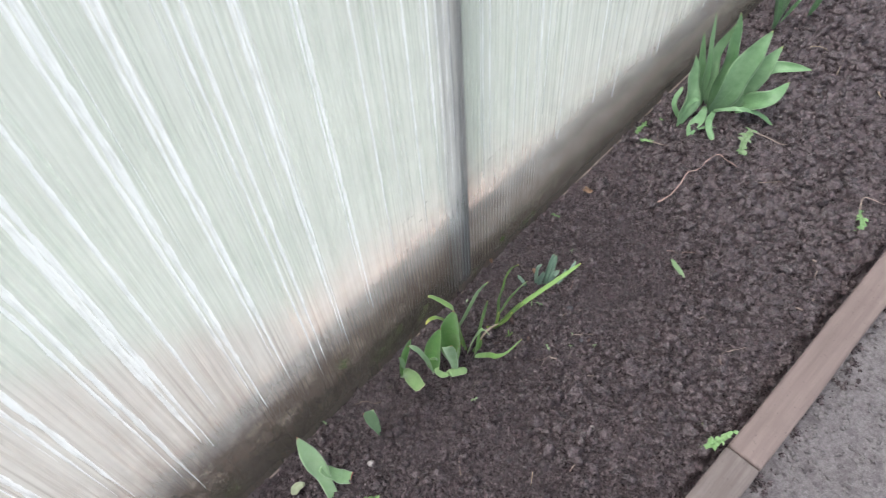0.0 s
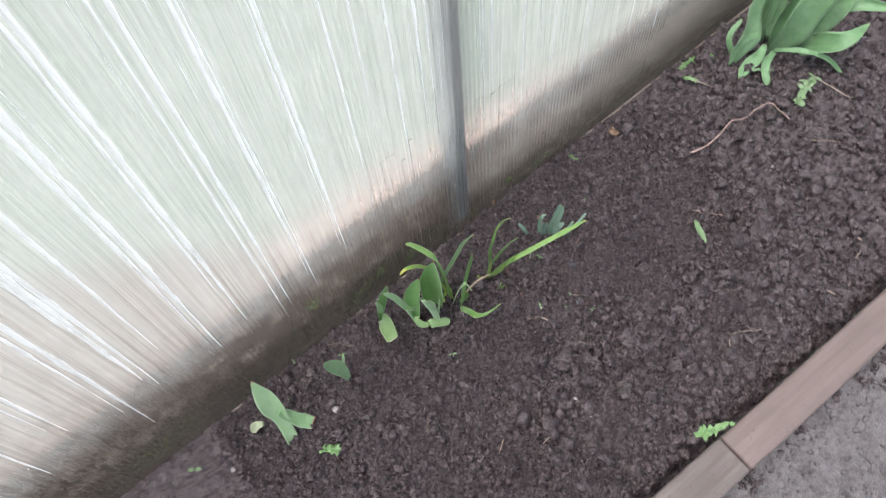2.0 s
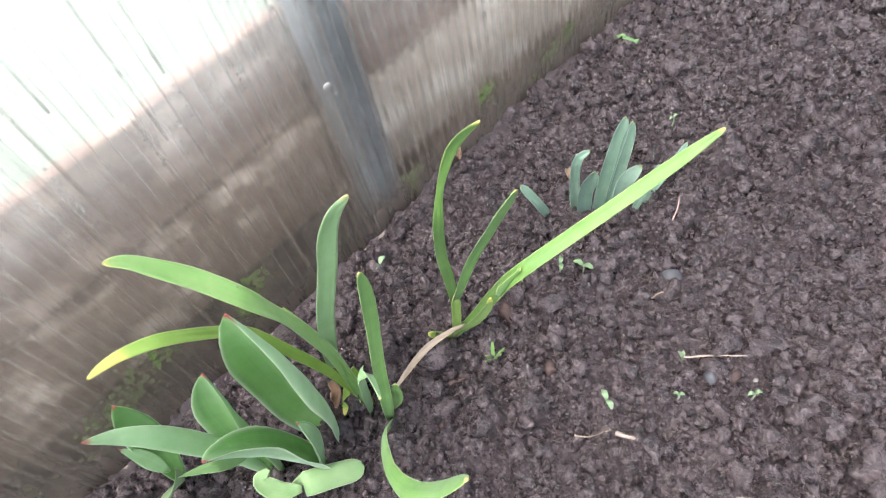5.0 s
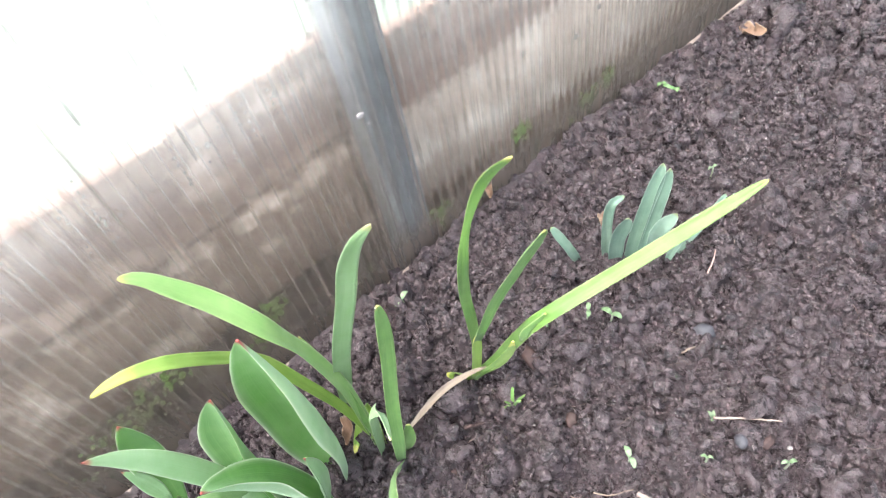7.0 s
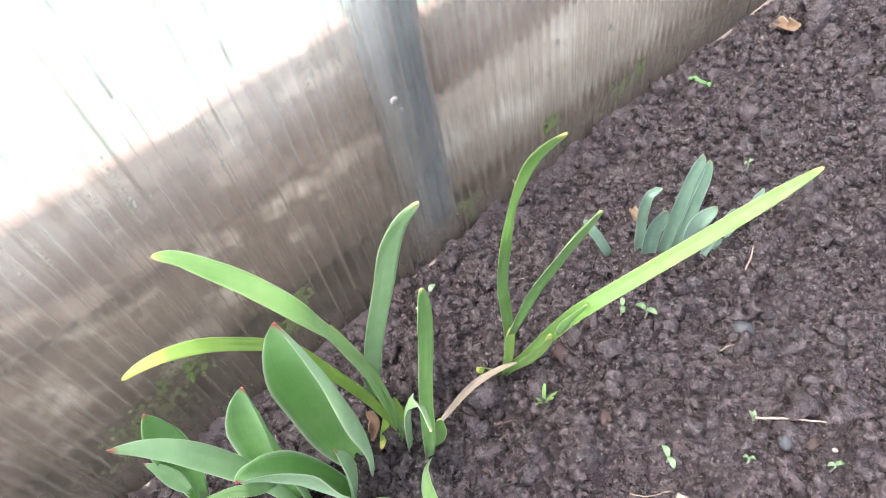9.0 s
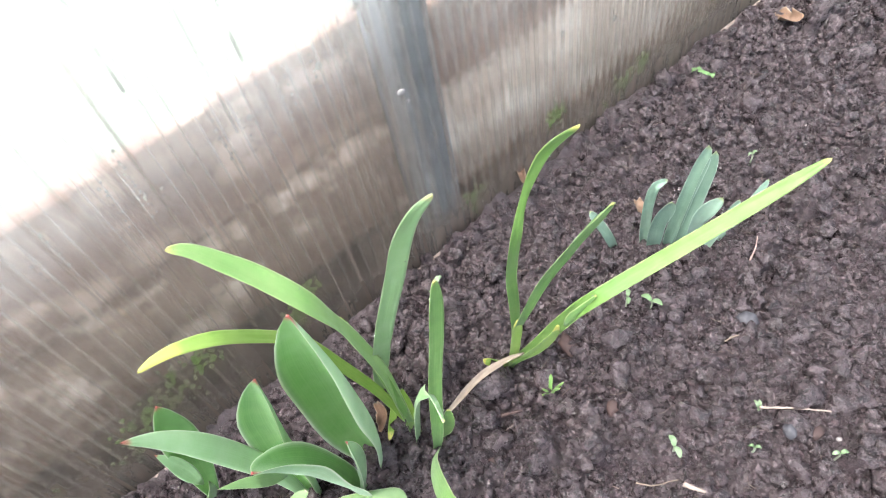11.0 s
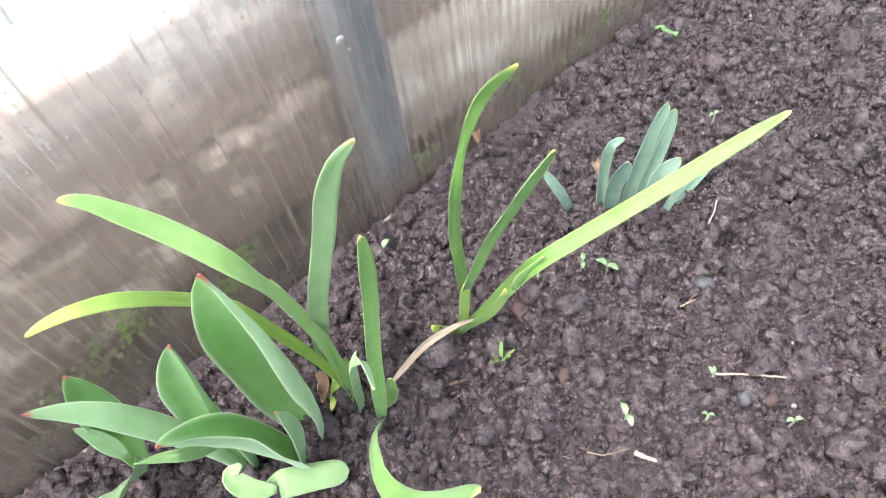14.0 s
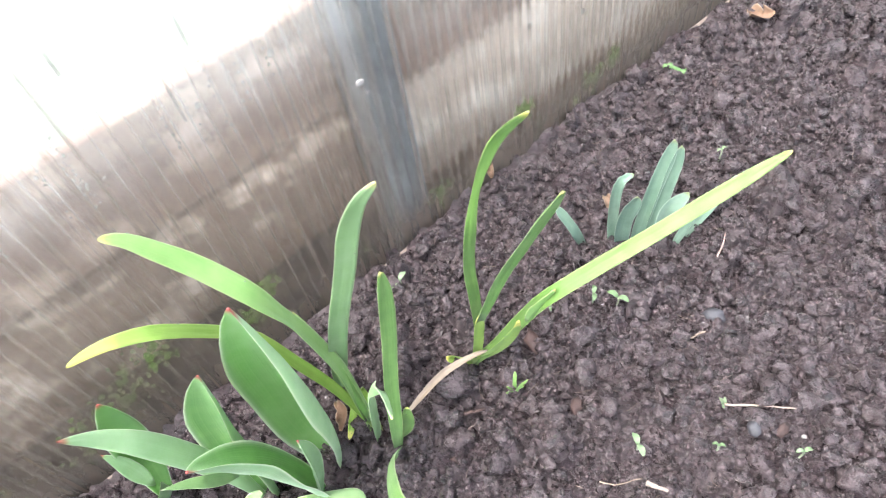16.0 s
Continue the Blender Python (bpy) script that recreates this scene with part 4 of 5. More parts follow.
leaf(clump, [(0.1400, -0.0200, -0.0040), (0.1465, -0.0180, 0.0311), (0.1455, -0.0123, 0.0677), (0.1474, -0.0063, 0.1055), (0.1505, -0.0041, 0.1305), (0.1539, -0.0038, 0.1487)], 0.0070, STRAP, face=(0.9, 0.0, 0.5), roll=90, count=22)
leaf(clump, [(0.1309, -0.0247, -0.0030), (0.1466, -0.0226, 0.0641), (0.1590, -0.0218, 0.1010), (0.1623, -0.0199, 0.1055), (0.1682, -0.0204, 0.1080), (0.1767, -0.0224, 0.1120)], 0.0068, STRAP_GREY, face=(0.75, 0.45, 0.5), roll=60, count=24)
leaf(clump, [(0.1340, -0.0180, -0.0030), (0.1450, -0.0120, 0.0300), (0.1470, -0.0100, 0.0460)], 0.0085, STRAP_LIME, "oval", face=UPR, roll=90, count=12)
leaf(clump, [(0.1280, -0.0230, 0.0150), (0.1140, -0.0240, 0.0600), (0.1110, -0.0280, 0.0960)], 0.0045, STRAP, face=UPR, cup=0.3, count=14)
leaf(clump, [(0.1400, -0.0180, -0.0030), (0.1612, -0.0283, 0.0423), (0.1881, -0.0343, 0.0883), (0.2024, -0.0346, 0.1045), (0.2154, -0.0295, 0.1266), (0.2315, -0.0217, 0.1704)], 0.0080, STRAP, face=(0.85, 0.3, 0.35), roll=60, count=28)
leaf(clump, [(0.1300, -0.0220, 0.0000), (0.1140, -0.0190, 0.0200), (0.1270, -0.0360, 0.0100)], 0.004, STRAP_YELLOW, face=UPR, cup=0.3, count=12)

def dew(blade, number, seed):
    """Drops of water hanging along the margins of a blade."""
    r = random.Random(seed)
    co = [v.co.copy() for v in blade.data.vertices]
    rows = len(co) // 18
    verts, faces = [], []
    for q in range(number):
        at = co[r.randrange(1, rows - 1) * 9 + r.choice((0, 8, 8, r.randrange(9)))]
        one = lump(r.uniform(0.00014, 0.0004), (1, 1, 0.85), q + seed, 0.15, 1)
        one.verts.ensure_lookup_table()
        base = len(verts)
        verts += [tuple(v.co + at) for v in one.verts]
        faces += [tuple(v.index + base for v in f.verts) for f in one.faces]
        one.free()
    return tagged(mesh_object("dew", verts, faces, DEW, blade), "small clear drops of water", kind="stuff")


for number, blade in enumerate(list(clump.children)):
    dew(blade, 7, number)

second = thing("daffodil", (0, 0, 0), "lime-green daffodil with four splayed strap leaves in bare soil", "daffodil")
leaf(second, [(0.1281, 0.0358, 0.0043), (0.1306, 0.0384, 0.0368), (0.1333, 0.0372, 0.0683), (0.1359, 0.0354, 0.0920), (0.1442, 0.0335, 0.1272), (0.1435, 0.0386, 0.1445), (0.1456, 0.0440, 0.1600), (0.1498, 0.0475, 0.1691), (0.1556, 0.0506, 0.1770)], 0.0060, STRAP_LIME, "pinched", face=(0.9, -0.1, 0.4), roll=80, count=30)
leaf(second, [(0.1376, 0.0358, 0.0537), (0.1453, 0.0430, 0.0886), (0.1546, 0.0470, 0.1156), (0.1653, 0.0480, 0.1423), (0.1748, 0.0464, 0.1635)], 0.0072, STRAP, face=(0.9, -0.1, 0.4), roll=80, count=20)
leaf(second, [(0.1270, 0.0330, 0.0000), (0.1380, 0.0420, 0.0250), (0.1530, 0.0500, 0.0650), (0.1630, 0.0560, 0.0880), (0.1730, 0.1000, 0.1000), (0.1860, 0.1450, 0.1190)], 0.0070, STRAP_LIME, face=(0.3, -0.3, 0.9), roll=85, count=28)
leaf(second, [(0.1303, 0.0363, 0.0058), (0.1407, 0.0410, 0.0274), (0.1498, 0.0443, 0.0512), (0.1531, 0.0447, 0.0648)], 0.0066, STRAP_YELLOW, "oval", face=(0.8, -0.3, 0.5), roll=80, count=14, label="yellow-green sheath")
leaf(second, [(0.1296, 0.0338, 0.0020), (0.1317, 0.0362, 0.0257), (0.1348, 0.0374, 0.0528)], 0.0062, STRAP_YELLOW, face=(0.9, -0.2, 0.3), roll=120, count=12, label="yellow-green sheath")
leaf(second, [(0.1530, 0.0490, 0.0600), (0.1590, 0.0510, 0.0780), (0.1630, 0.0550, 0.0900)], 0.0052, STRAP, "oval", face=(-0.3, 0.2, 0.9), cup=0.4, count=10)
leaf(second, [(0.1290, 0.0350, 0.0000), (0.1270, 0.0270, 0.0120), (0.1250, 0.0220, 0.0180)], 0.005, STRAP_YELLOW, face=UPR, cup=0.3, count=10)

for number, blade in enumerate([ob for ob in second.children if ob.name.startswith("leaf")]):
    dew(blade, 9, 40 + number)

tulip = thing("tulip", (0, 0, 0), "young tulip with broad grey-green cupped leaves and red tips", "tulip")
leaf(tulip, [(0.1280, -0.0450, -0.0071), (0.1228, -0.0418, 0.0250), (0.1212, -0.0408, 0.0600), (0.1234, -0.0414, 0.0950), (0.1287, -0.0432, 0.1250), (0.1340, -0.0445, 0.1465)], 0.0470, TULIP_IN, "tulip", face=(0.55, -0.80, 0.25), roll=205, wave=0.03, count=28, outer=TULIP)
leaf(tulip, [(0.1210, -0.0750, -0.0050), (0.1175, -0.0728, 0.0400), (0.1192, -0.0700, 0.0748), (0.1240, -0.0668, 0.1013), (0.1286, -0.0645, 0.1191)], 0.0322, TULIP_IN, "tulip", face=(0.55, -0.80, 0.25), roll=185, wave=0.03, count=24, outer=TULIP)
leaf(tulip, [(0.1390, -0.0575, -0.0050), (0.1404, -0.0627, 0.0375), (0.1447, -0.0689, 0.0707), (0.1539, -0.0742, 0.1058), (0.1642, -0.0763, 0.1338)], 0.0265, TULIP_IN, "tulip", face=(0.05, 0.18, 0.97), roll=140, wave=0.05, count=26, outer=TULIP)
leaf(tulip, [(0.1389, -0.0592, 0.0050), (0.1430, -0.0527, 0.0485), (0.1477, -0.0513, 0.0801)], 0.0125, TULIP, "tulip", face=(0.5, 0.7, 0.4), roll=110, count=16)
leaf(tulip, [(0.1230, -0.0800, -0.0030), (0.1195, -0.0830, 0.0340), (0.1168, -0.0895, 0.0610), (0.1160, -0.0968, 0.0860), (0.1152, -0.1043, 0.1010), (0.1173, -0.1109, 0.1143)], 0.0108, TULIP, "broad", face=(0.45, 0.35, 0.8), roll=-50, count=24)
leaf(tulip, [(0.1330, -0.0780, 0.0550), (0.1383, -0.0852, 0.0760), (0.1376, -0.0892, 0.0801), (0.1374, -0.0964, 0.0871)], 0.0052, TULIP_PALE, "tulip", face=(0.4, 0.2, 0.9), roll=60, count=14)
leaf(tulip, [(0.1400, -0.0690, 0.0120), (0.1453, -0.0690, 0.0210), (0.1484, -0.0597, 0.0170), (0.1534, -0.0436, 0.0080)], 0.0125, TULIP_PALE, "strap", face=(0.5, 0.1, 0.9), roll=40, wave=0.05, count=18, label="pale blunt leaf lying on the soil")
leaf(tulip, [(0.1461, -0.0710, 0.0200), (0.1409, -0.0793, 0.0240), (0.1336, -0.0827, 0.0290), (0.1320, -0.0770, 0.0300)], 0.0095, TULIP_PALE, "oval", face=(0.3, 0.1, 1), roll=80, wave=0.08, count=18, label="pale folded leaf base")

shoot = thing("tulip", (0, 0, 0), "small tulip shoot with a torn pale outer leaf", "tulip")
leaf(shoot, [(0.0940, -0.1180, -0.0030), (0.0940, -0.1105, 0.0379), (0.0983, -0.1046, 0.0721), (0.1061, -0.0989, 0.1051)], 0.0165, TULIP_IN, "broad", face=(0.8, 0.1, 0.5), roll=80, count=22, outer=TULIP)
leaf(shoot, [(0.1007, -0.1132, 0.0300), (0.0979, -0.1145, 0.0528), (0.0968, -0.1168, 0.0649)], 0.0075, TULIP, "tulip", face=(0.6, 0.1, 0.7), roll=60, count=12)
leaf(shoot, [(0.0960, -0.1160, 0.0060), (0.1130, -0.1165, 0.0360), (0.1340, -0.1215, 0.0560), (0.1560, -0.1265, 0.0700)], 0.0215, TULIP_PALE, "torn", face=(0.0, -0.2, 0.95), roll=125, wave=0.07, count=20, label="torn yellow-green leaf with a ragged end")

blue = thing("bulb_shoot", (0, 0, 0), "short blue-green bulb shoots in bare soil", "bulb plant")
leaf(blue, [(0.1250, 0.1450, -0.0040), (0.1260, 0.1510, 0.0350), (0.1270, 0.1600, 0.0700)], 0.0082, BLUE, face=UPR, cup=0.3, count=14)
leaf(blue, [(0.1300, 0.1480, -0.0040), (0.1300, 0.1560, 0.0360), (0.1300, 0.1620, 0.0670)], 0.0075, BLUE, face=UPR, cup=0.3, count=14)
leaf(blue, [(0.1170, 0.1370, -0.0040), (0.1180, 0.1340, 0.0330), (0.1200, 0.1340, 0.0540), (0.1220, 0.1410, 0.0560)], 0.006, BLUE, face=UPR, cup=0.3, count=14)
leaf(blue, [(0.1210, 0.1400, -0.0040), (0.1250, 0.1350, 0.0280), (0.1310, 0.1350, 0.0520)], 0.009, BLUE, face=UPR, cup=0.25, count=14)
leaf(blue, [(0.1330, 0.1520, -0.0040), (0.1390, 0.1470, 0.0350), (0.1460, 0.1520, 0.0550)], 0.0085, BLUE, face=(0.5, -0.2, 0.9), cup=0.25, count=14)
leaf(blue, [(0.1390, 0.1600, -0.0040), (0.1410, 0.1670, 0.0180), (0.1430, 0.1730, 0.0340)], 0.005, BLUE, face=UPR, cup=0.25, count=12)
leaf(blue, [(0.1390, 0.1630, -0.0040), (0.1410, 0.1830, 0.0140), (0.1410, 0.1990, 0.0280)], 0.0045, BLUE, face=UPR, cup=0.25, count=12)

lone = thing("bulb_shoot", (0, 0, 0), "single short blue-green blade leaning over the soil", "bulb plant")
leaf(lone, [(0.1080, 0.1250, -0.0020), (0.1080, 0.1160, 0.0220), (0.1030, 0.1090, 0.0400)], 0.0055, BLUE, face=UPR, cup=0.2, count=12)

hood = thing("tulip", (0, 0, 0), "single broad wavy tulip leaf opening from the soil", "tulip")
leaf(hood, [(0.1680, -0.2920, 0.0000), (0.1590, -0.2890, 0.0220), (0.1470, -0.2865, 0.0480), (0.1345, -0.2880, 0.0850), (0.1227, -0.2876, 0.1222)], 0.0250, TULIP, "hood", face=(0.94, 0.05, 0.33), roll=70, wave=0.14, count=30, seed=1.2)
leaf(hood, [(0.1450, -0.2850, 0.0560), (0.1500, -0.2770, 0.0360), (0.1570, -0.2680, 0.0180), (0.1630, -0.2590, 0.0080)], 0.0190, TULIP, "torn", face=(0.8, 0.3, 0.5), roll=60, wave=0.10, count=18, seed=2.0)
leaf(hood, [(0.1320, -0.3090, 0.0200), (0.1290, -0.3180, 0.0200), (0.1260, -0.3290, 0.0040)], 0.012, WILTED, "oval", face=(0.3, -0.2, 1), cup=0.2, count=12, label="pale withered leaf")

small = thing("tulip", (0, 0, 0), "small tulip shoot with one rolled green leaf", "tulip")
leaf(small, [(0.1387, -0.1930, -0.0060), (0.1400, -0.1960, 0.0400), (0.1470, -0.2030, 0.0850), (0.1554, -0.2120, 0.1260)], 0.0190, TULIP, "broad", face=(0.9, 0.4, 0.1), roll=75, count=20)
leaf(small, [(0.1210, -0.1920, 0.0000), (0.1210, -0.1880, 0.0200), (0.1190, -0.1840, 0.0350)], 0.004, TULIP, face=UPR, count=8)

big = thing("tulip", (0, 0, 0), "dense clump of large green tulip leaves near the sheet", "tulip")
for spec in (
    ([(0.0770, 0.6440, -0.0030), (0.0950, 0.6520, 0.0800), (0.1060, 0.6750, 0.1400), (0.1140, 0.6970, 0.1750)], 0.046, "tulip", (0.9, -0.4, 0.4)),
    ([(0.0670, 0.6490, -0.0030), (0.0670, 0.6710, 0.0900), (0.0630, 0.6790, 0.1500), (0.0570, 0.6830, 0.1900)], 0.030, "tulip", (0.9, -0.5, 0.3)),
    ([(0.0560, 0.5850, -0.0030), (0.0470, 0.6050, 0.0600), (0.0360, 0.6190, 0.0900), (0.0260, 0.6310, 0.1150)], 0.038, "tulip", (0.9, -0.3, 0.4)),
    ([(0.0530, 0.6520, 0.0000), (0.0430, 0.6460, 0.1100), (0.0250, 0.6620, 0.1850)], 0.016, "tulip", (0.9, -0.5, 0.3)),
    ([(0.0510, 0.6510, 0.0000), (0.0320, 0.6490, 0.0900), (0.0170, 0.6550, 0.1450)], 0.016, "tulip", (0.9, -0.5, 0.3)),
    ([(0.0590, 0.6540, 0.0100), (0.0440, 0.6650, 0.1000), (0.0540, 0.6850, 0.1650)], 0.024, "tulip", (0.8, -0.3, 0.5)),
    ([(0.0790, 0.6570, 0.0000), (0.1080, 0.6760, 0.0600), (0.1220, 0.6910, 0.1100), (0.1330, 0.7140, 0.1450)], 0.040, "tulip", (0.8, -0.5, 0.5)),
    ([(0.0870, 0.6710, -0.0000), (0.1270, 0.6750, 0.0400), (0.1580, 0.6860, 0.0650), (0.1640, 0.7240, 0.0800)], 0.030, "tulip", (0.3, -0.6, 0.8)),
    ([(0.0950, 0.6910, 0.0500), (0.1230, 0.7160, 0.0900), (0.1530, 0.7340, 0.1000), (0.1820, 0.7520, 0.1000)], 0.020, "tulip", (0.4, -0.4, 0.9)),
    ([(0.0780, 0.6490, 0.0000), (0.0860, 0.6600, 0.0700), (0.0990, 0.7040, 0.1200), (0.1090, 0.7170, 0.1300)], 0.030, "tulip", (0.8, -0.4, 0.5)),
    ([(0.0740, 0.6260, 0.0300), (0.0810, 0.6070, 0.0200), (0.0800, 0.5870, 0.0120), (0.0900, 0.5620, 0.0080)], 0.017, "oval", (0.5, -0.5, 0.7)),
    ([(0.0930, 0.6250, 0.0300), (0.0990, 0.6040, 0.0200), (0.1230, 0.5870, 0.0060)], 0.011, "strap", (0.5, -0.5, 0.7)),
    ([(0.0630, 0.6160, 0.0500), (0.0510, 0.5960, 0.0350), (0.0560, 0.5750, 0.0040)], 0.010, "strap", (0.5, -0.5, 0.7)),
    ([(0.0910, 0.6280, 0.0300), (0.1270, 0.6460, 0.0450), (0.1540, 0.6750, 0.0300), (0.1760, 0.6950, 0.0060)], 0.007, "strap", (0.3, -0.5, 0.9)),
    ([(0.0570, 0.5920, 0.0000), (0.0350, 0.5830, 0.0400), (0.0290, 0.6090, 0.0600)], 0.008, "strap", (0.7, -0.5, 0.5)),
    ([(0.0890, 0.5880, 0.0100), (0.0980, 0.6000, 0.0120), (0.1100, 0.6150, 0.0100)], 0.004, "strap", (0.3, -0.5, 0.9)),
):
    leaf(big, spec[0], spec[1] * 1.2, TULIP_FAR, spec[2], face=spec[3], roll=105 if spec[2] == "tulip" else 50, wave=0.12, twist=random.uniform(-40, 40), count=20, seed=spec[1] * 900, outer=TULIP_DULL)

far = thing("tulip", (0, 0, 0), "tall tulip leaves standing further along the bed", "tulip")
for spec in (
    ([(0.0180, 0.9440, -0.0030), (0.0250, 0.9220, 0.0600), (0.0140, 0.8920, 0.1500)], 0.020),
    ([(0.0180, 0.9440, -0.0030), (0.0270, 0.9300, 0.0900), (0.0250, 0.9120, 0.1800)], 0.021),
    ([(0.0210, 0.9420, -0.0030), (0.0250, 0.9150, 0.0900), (0.0130, 0.8800, 0.2000)], 0.022),
    ([(0.0260, 0.9520, 0.0200), (0.0380, 0.9500, 0.0600), (0.0490, 0.9640, 0.0900)], 0.009),
    ([(0.0460, 1.0350, -0.0030), (0.0540, 1.0200, 0.0400), (0.0650, 1.0190, 0.0900)], 0.016),
):
    leaf(far, spec[0], spec[1], TULIP_FAR, "broad", face=(0.8, -0.5, 0.4), cup=0.3, wave=0.04, count=14, seed=spec[1] * 900)


# ---------------------------------------------------------------- seedlings, bits and stones
def on_soil(q, lift=0.0):
    return (q[0], q[1], ground_top(q[0], q[1]) - 0.0012 + lift)


def seedling(at, turn, size, label="tiny seedling with two pale green seed leaves"):
    x, y, z = on_soil(at)
    ob = thing("seedling", (x, y, z), label, "seedling", "seedlings in the bed")
    ob.rotation_euler = (0, 0, radians(turn))
    part("stem", tube([(0, 0, -0.003), (0.0005, 0, 0.003), (0, 0, 0.006)], 0.0005, 6), COTYL, ob)
    for sgn in (-1, 1):
        leaf(ob, [(0, 0, 0.006), (sgn * size * 0.5, 0.0004, 0.0075), (sgn * size, 0, 0.0065)], size * 0.52, COTYL, "oval", face=(0, 0, 1), cup=0.1, count=9, thick=0.0005)
    return ob


for at, turn, size in (
    ((0.1418, 0.0998), -42, 0.0052), ((0.1501, 0.1085), 20, 0.0066), ((0.0762, 0.0279), 110, 0.0064), ((0.2094, 0.0622), -20, 0.0062), ((0.2525, 0.1148), 60, 0.0040), ((0.1304, 0.0823), 140, 0.0032),
    ((0.1181, 0.2174), 80, 0.0036), ((0.2298, 0.0888), 40, 0.0030), ((0.1953, -0.0689), 70, 0.0062), ((0.1070, -0.1850), 75, 0.0062), ((0.0790, -0.2410), 10, 0.0045), ((0.1280, -0.4060), 60, 0.0100)):
    seedling(at, turn, size * 0.85)

sprout = thing("seedling", on_soil((0.1528, 0.0401)), "grass-like green sprout with narrow upright blades", "seedling", "seedlings in the bed")
for dx, dy, h, w in ((-0.004, 0.004, 0.012, 0.002), (0.004, 0.003, 0.011, 0.0017), (0.0, -0.005, 0.007, 0.002), (-0.002, -0.003, 0.008, 0.0015), (0.002, 0.007, 0.009, 0.0014)):
    leaf(sprout, [(0, 0, -0.002), (dx * 0.4, dy * 0.4, h * 0.6), (dx, dy, h)], w, STRAP, face=(0.7, -0.4, 0.5), count=8, thick=0.0004)


def serrated(points, width, label, tail=None, material=WEED):
    """A pulled-out weed: toothed leaf and a pale root."""
    pts = [Vector(p) for p in points]
    ob = thing("pulled_weed", (0, 0, 0), label, "weed")
    blade = leaf(ob, pts, width * 0.45, material, face=(0.2, -0.2, 1), cup=0.15, count=12, thick=0.0006)
    line = spline(pts, 9)
    for i in range(1, 9):
        tan = (line[min(i + 1, 8)] - line[i - 1]).normalized()
        for sgn in (-1, 1):
            if random.random() < 0.25:
                continue
            side = tan.cross(Vector((0, 0, 1))).normalized() * sgn
            far_out, back = random.uniform(0.22, 0.62), random.uniform(-0.35, 0.3)
            tip = line[i] + side * width * far_out - tan * width * back + Vector((0, 0, random.uniform(-0.002, 0.002)))
            leaf(blade, [line[i], line[i].lerp(tip, 0.5) + Vector((0, 0, 0.0012)), tip], width * random.uniform(0.2, 0.42), material, random.choice(("tulip", "oval", "flare")), face=(random.uniform(-0.5, 0.5), -0.2, 1), cup=0.15, wave=0.1, count=7, thick=0.0005, name="lobe")
    if tail:
        part("root", tube(tail, 0.0013, 6, 0.4, rough=0.4), PALE, ob, "pale withered root")
    return ob


serrated([(0.1780, 0.5900, 0.0080), (0.1670, 0.6160, 0.0160), (0.1620, 0.6400, 0.0200)], 0.024, "wilted pulled weed with toothed pale leaf and bare root", tail=[(0.1620, 0.6400, 0.0200), (0.1870, 0.6540, 0.0120), (0.2160, 0.6620, 0.0080), (0.2280, 0.6770, 0.0100)], material=COTYL)
serrated([(0.4450, 0.1000, 0.0080), (0.4550, 0.1230, 0.0120), (0.4600, 0.1440, 0.0180)], 0.017, "small toothed green weed leaf beside the board")
serrated([(0.3830, 0.6180, 0.0060), (0.3980, 0.5960, 0.0080), (0.4080, 0.5720, 0.0060)], 0.018, "green weed with ragged leaves beside the board", [(0.3830, 0.6180, 0.0060), (0.3750, 0.6460, 0.0080), (0.4040, 0.6560, 0.0060)])
serrated([(0.0320, 0.4980, 0.0060), (0.0430, 0.5040, 0.0080), (0.0520, 0.5080, 0.0070)], 0.012, "withered weed with a bleached root", [(0.0480, 0.5060, 0.0080), (0.0640, 0.5150, 0.0060), (0.0750, 0.5230, 0.0040)])
serrated([(0.0170, 0.5000, 0.0060), (0.0150, 0.5210, 0.0080), (0.0130, 0.5420, 0.0080)], 0.012, "small green weed at the foot of the sheet")
serrated([(0.1950, -0.2690, 0.0040), (0.2030, -0.2610, 0.0080), (0.2110, -0.2520, 0.0080)], 0.013, "tiny ragged green weed in bare soil")
serrated([(0.0350, 0.2580, 0.0040), (0.0460, 0.2570, 0.0080), (0.0520, 0.2620, 0.0050)], 0.006, "scrap of green leaf lying by the sheet")
serrated([(0.0120, 0.5670, 0.0040), (0.0270, 0.5620, 0.0100), (0.0320, 0.5540, 0.0060)], 0.010, "small green weed at the foot of the sheet")


def lying(points, lift, count=24):
    """A line laid over the soil, bridging the hollows."""
    line = spline([(p[0], p[1], 0) for p in points], count)
    top = [ground_top(p.x, p.y, 0.0048) for p in line]
    return [(p.x, p.y, sum(top[max(0, i - 3):i + 4]) / len(top[max(0, i - 3):i + 4]) * 0.35 + 0.65 * max(top[max(0, i - 2):i + 3]) + lift) for i, p in enumerate(line)]


def bit(points, radius, material, label, taper=0.6, category="straw"):
    q = lying(points, radius + 0.0012, 14)
    return mesh_thing("straw", tube(q, radius, 6, taper, count=30, rough=0.35, seed=q[0][0] * 50), material, (0, 0, 0), label, category, "plant bits on the soil")


mesh_thing("root", tube(lying([(0.1460, 0.3990, 0.0000), (0.1530, 0.4250, 0.0000), (0.1500, 0.4540, 0.0000), (0.1450, 0.4810, 0.0000), (0.1520, 0.4970, 0.0000), (0.1520, 0.5260, 0.0000), (0.1570, 0.5520, 0.0000), (0.1740, 0.5560, 0.0000), (0.1930, 0.5540, 0.0000)], 0.0075, 40), 0.0013, 7, 0.5, count=80, rough=0.5), ROOT, (0, 0, 0), "long thin pale root lying on the soil", "root")
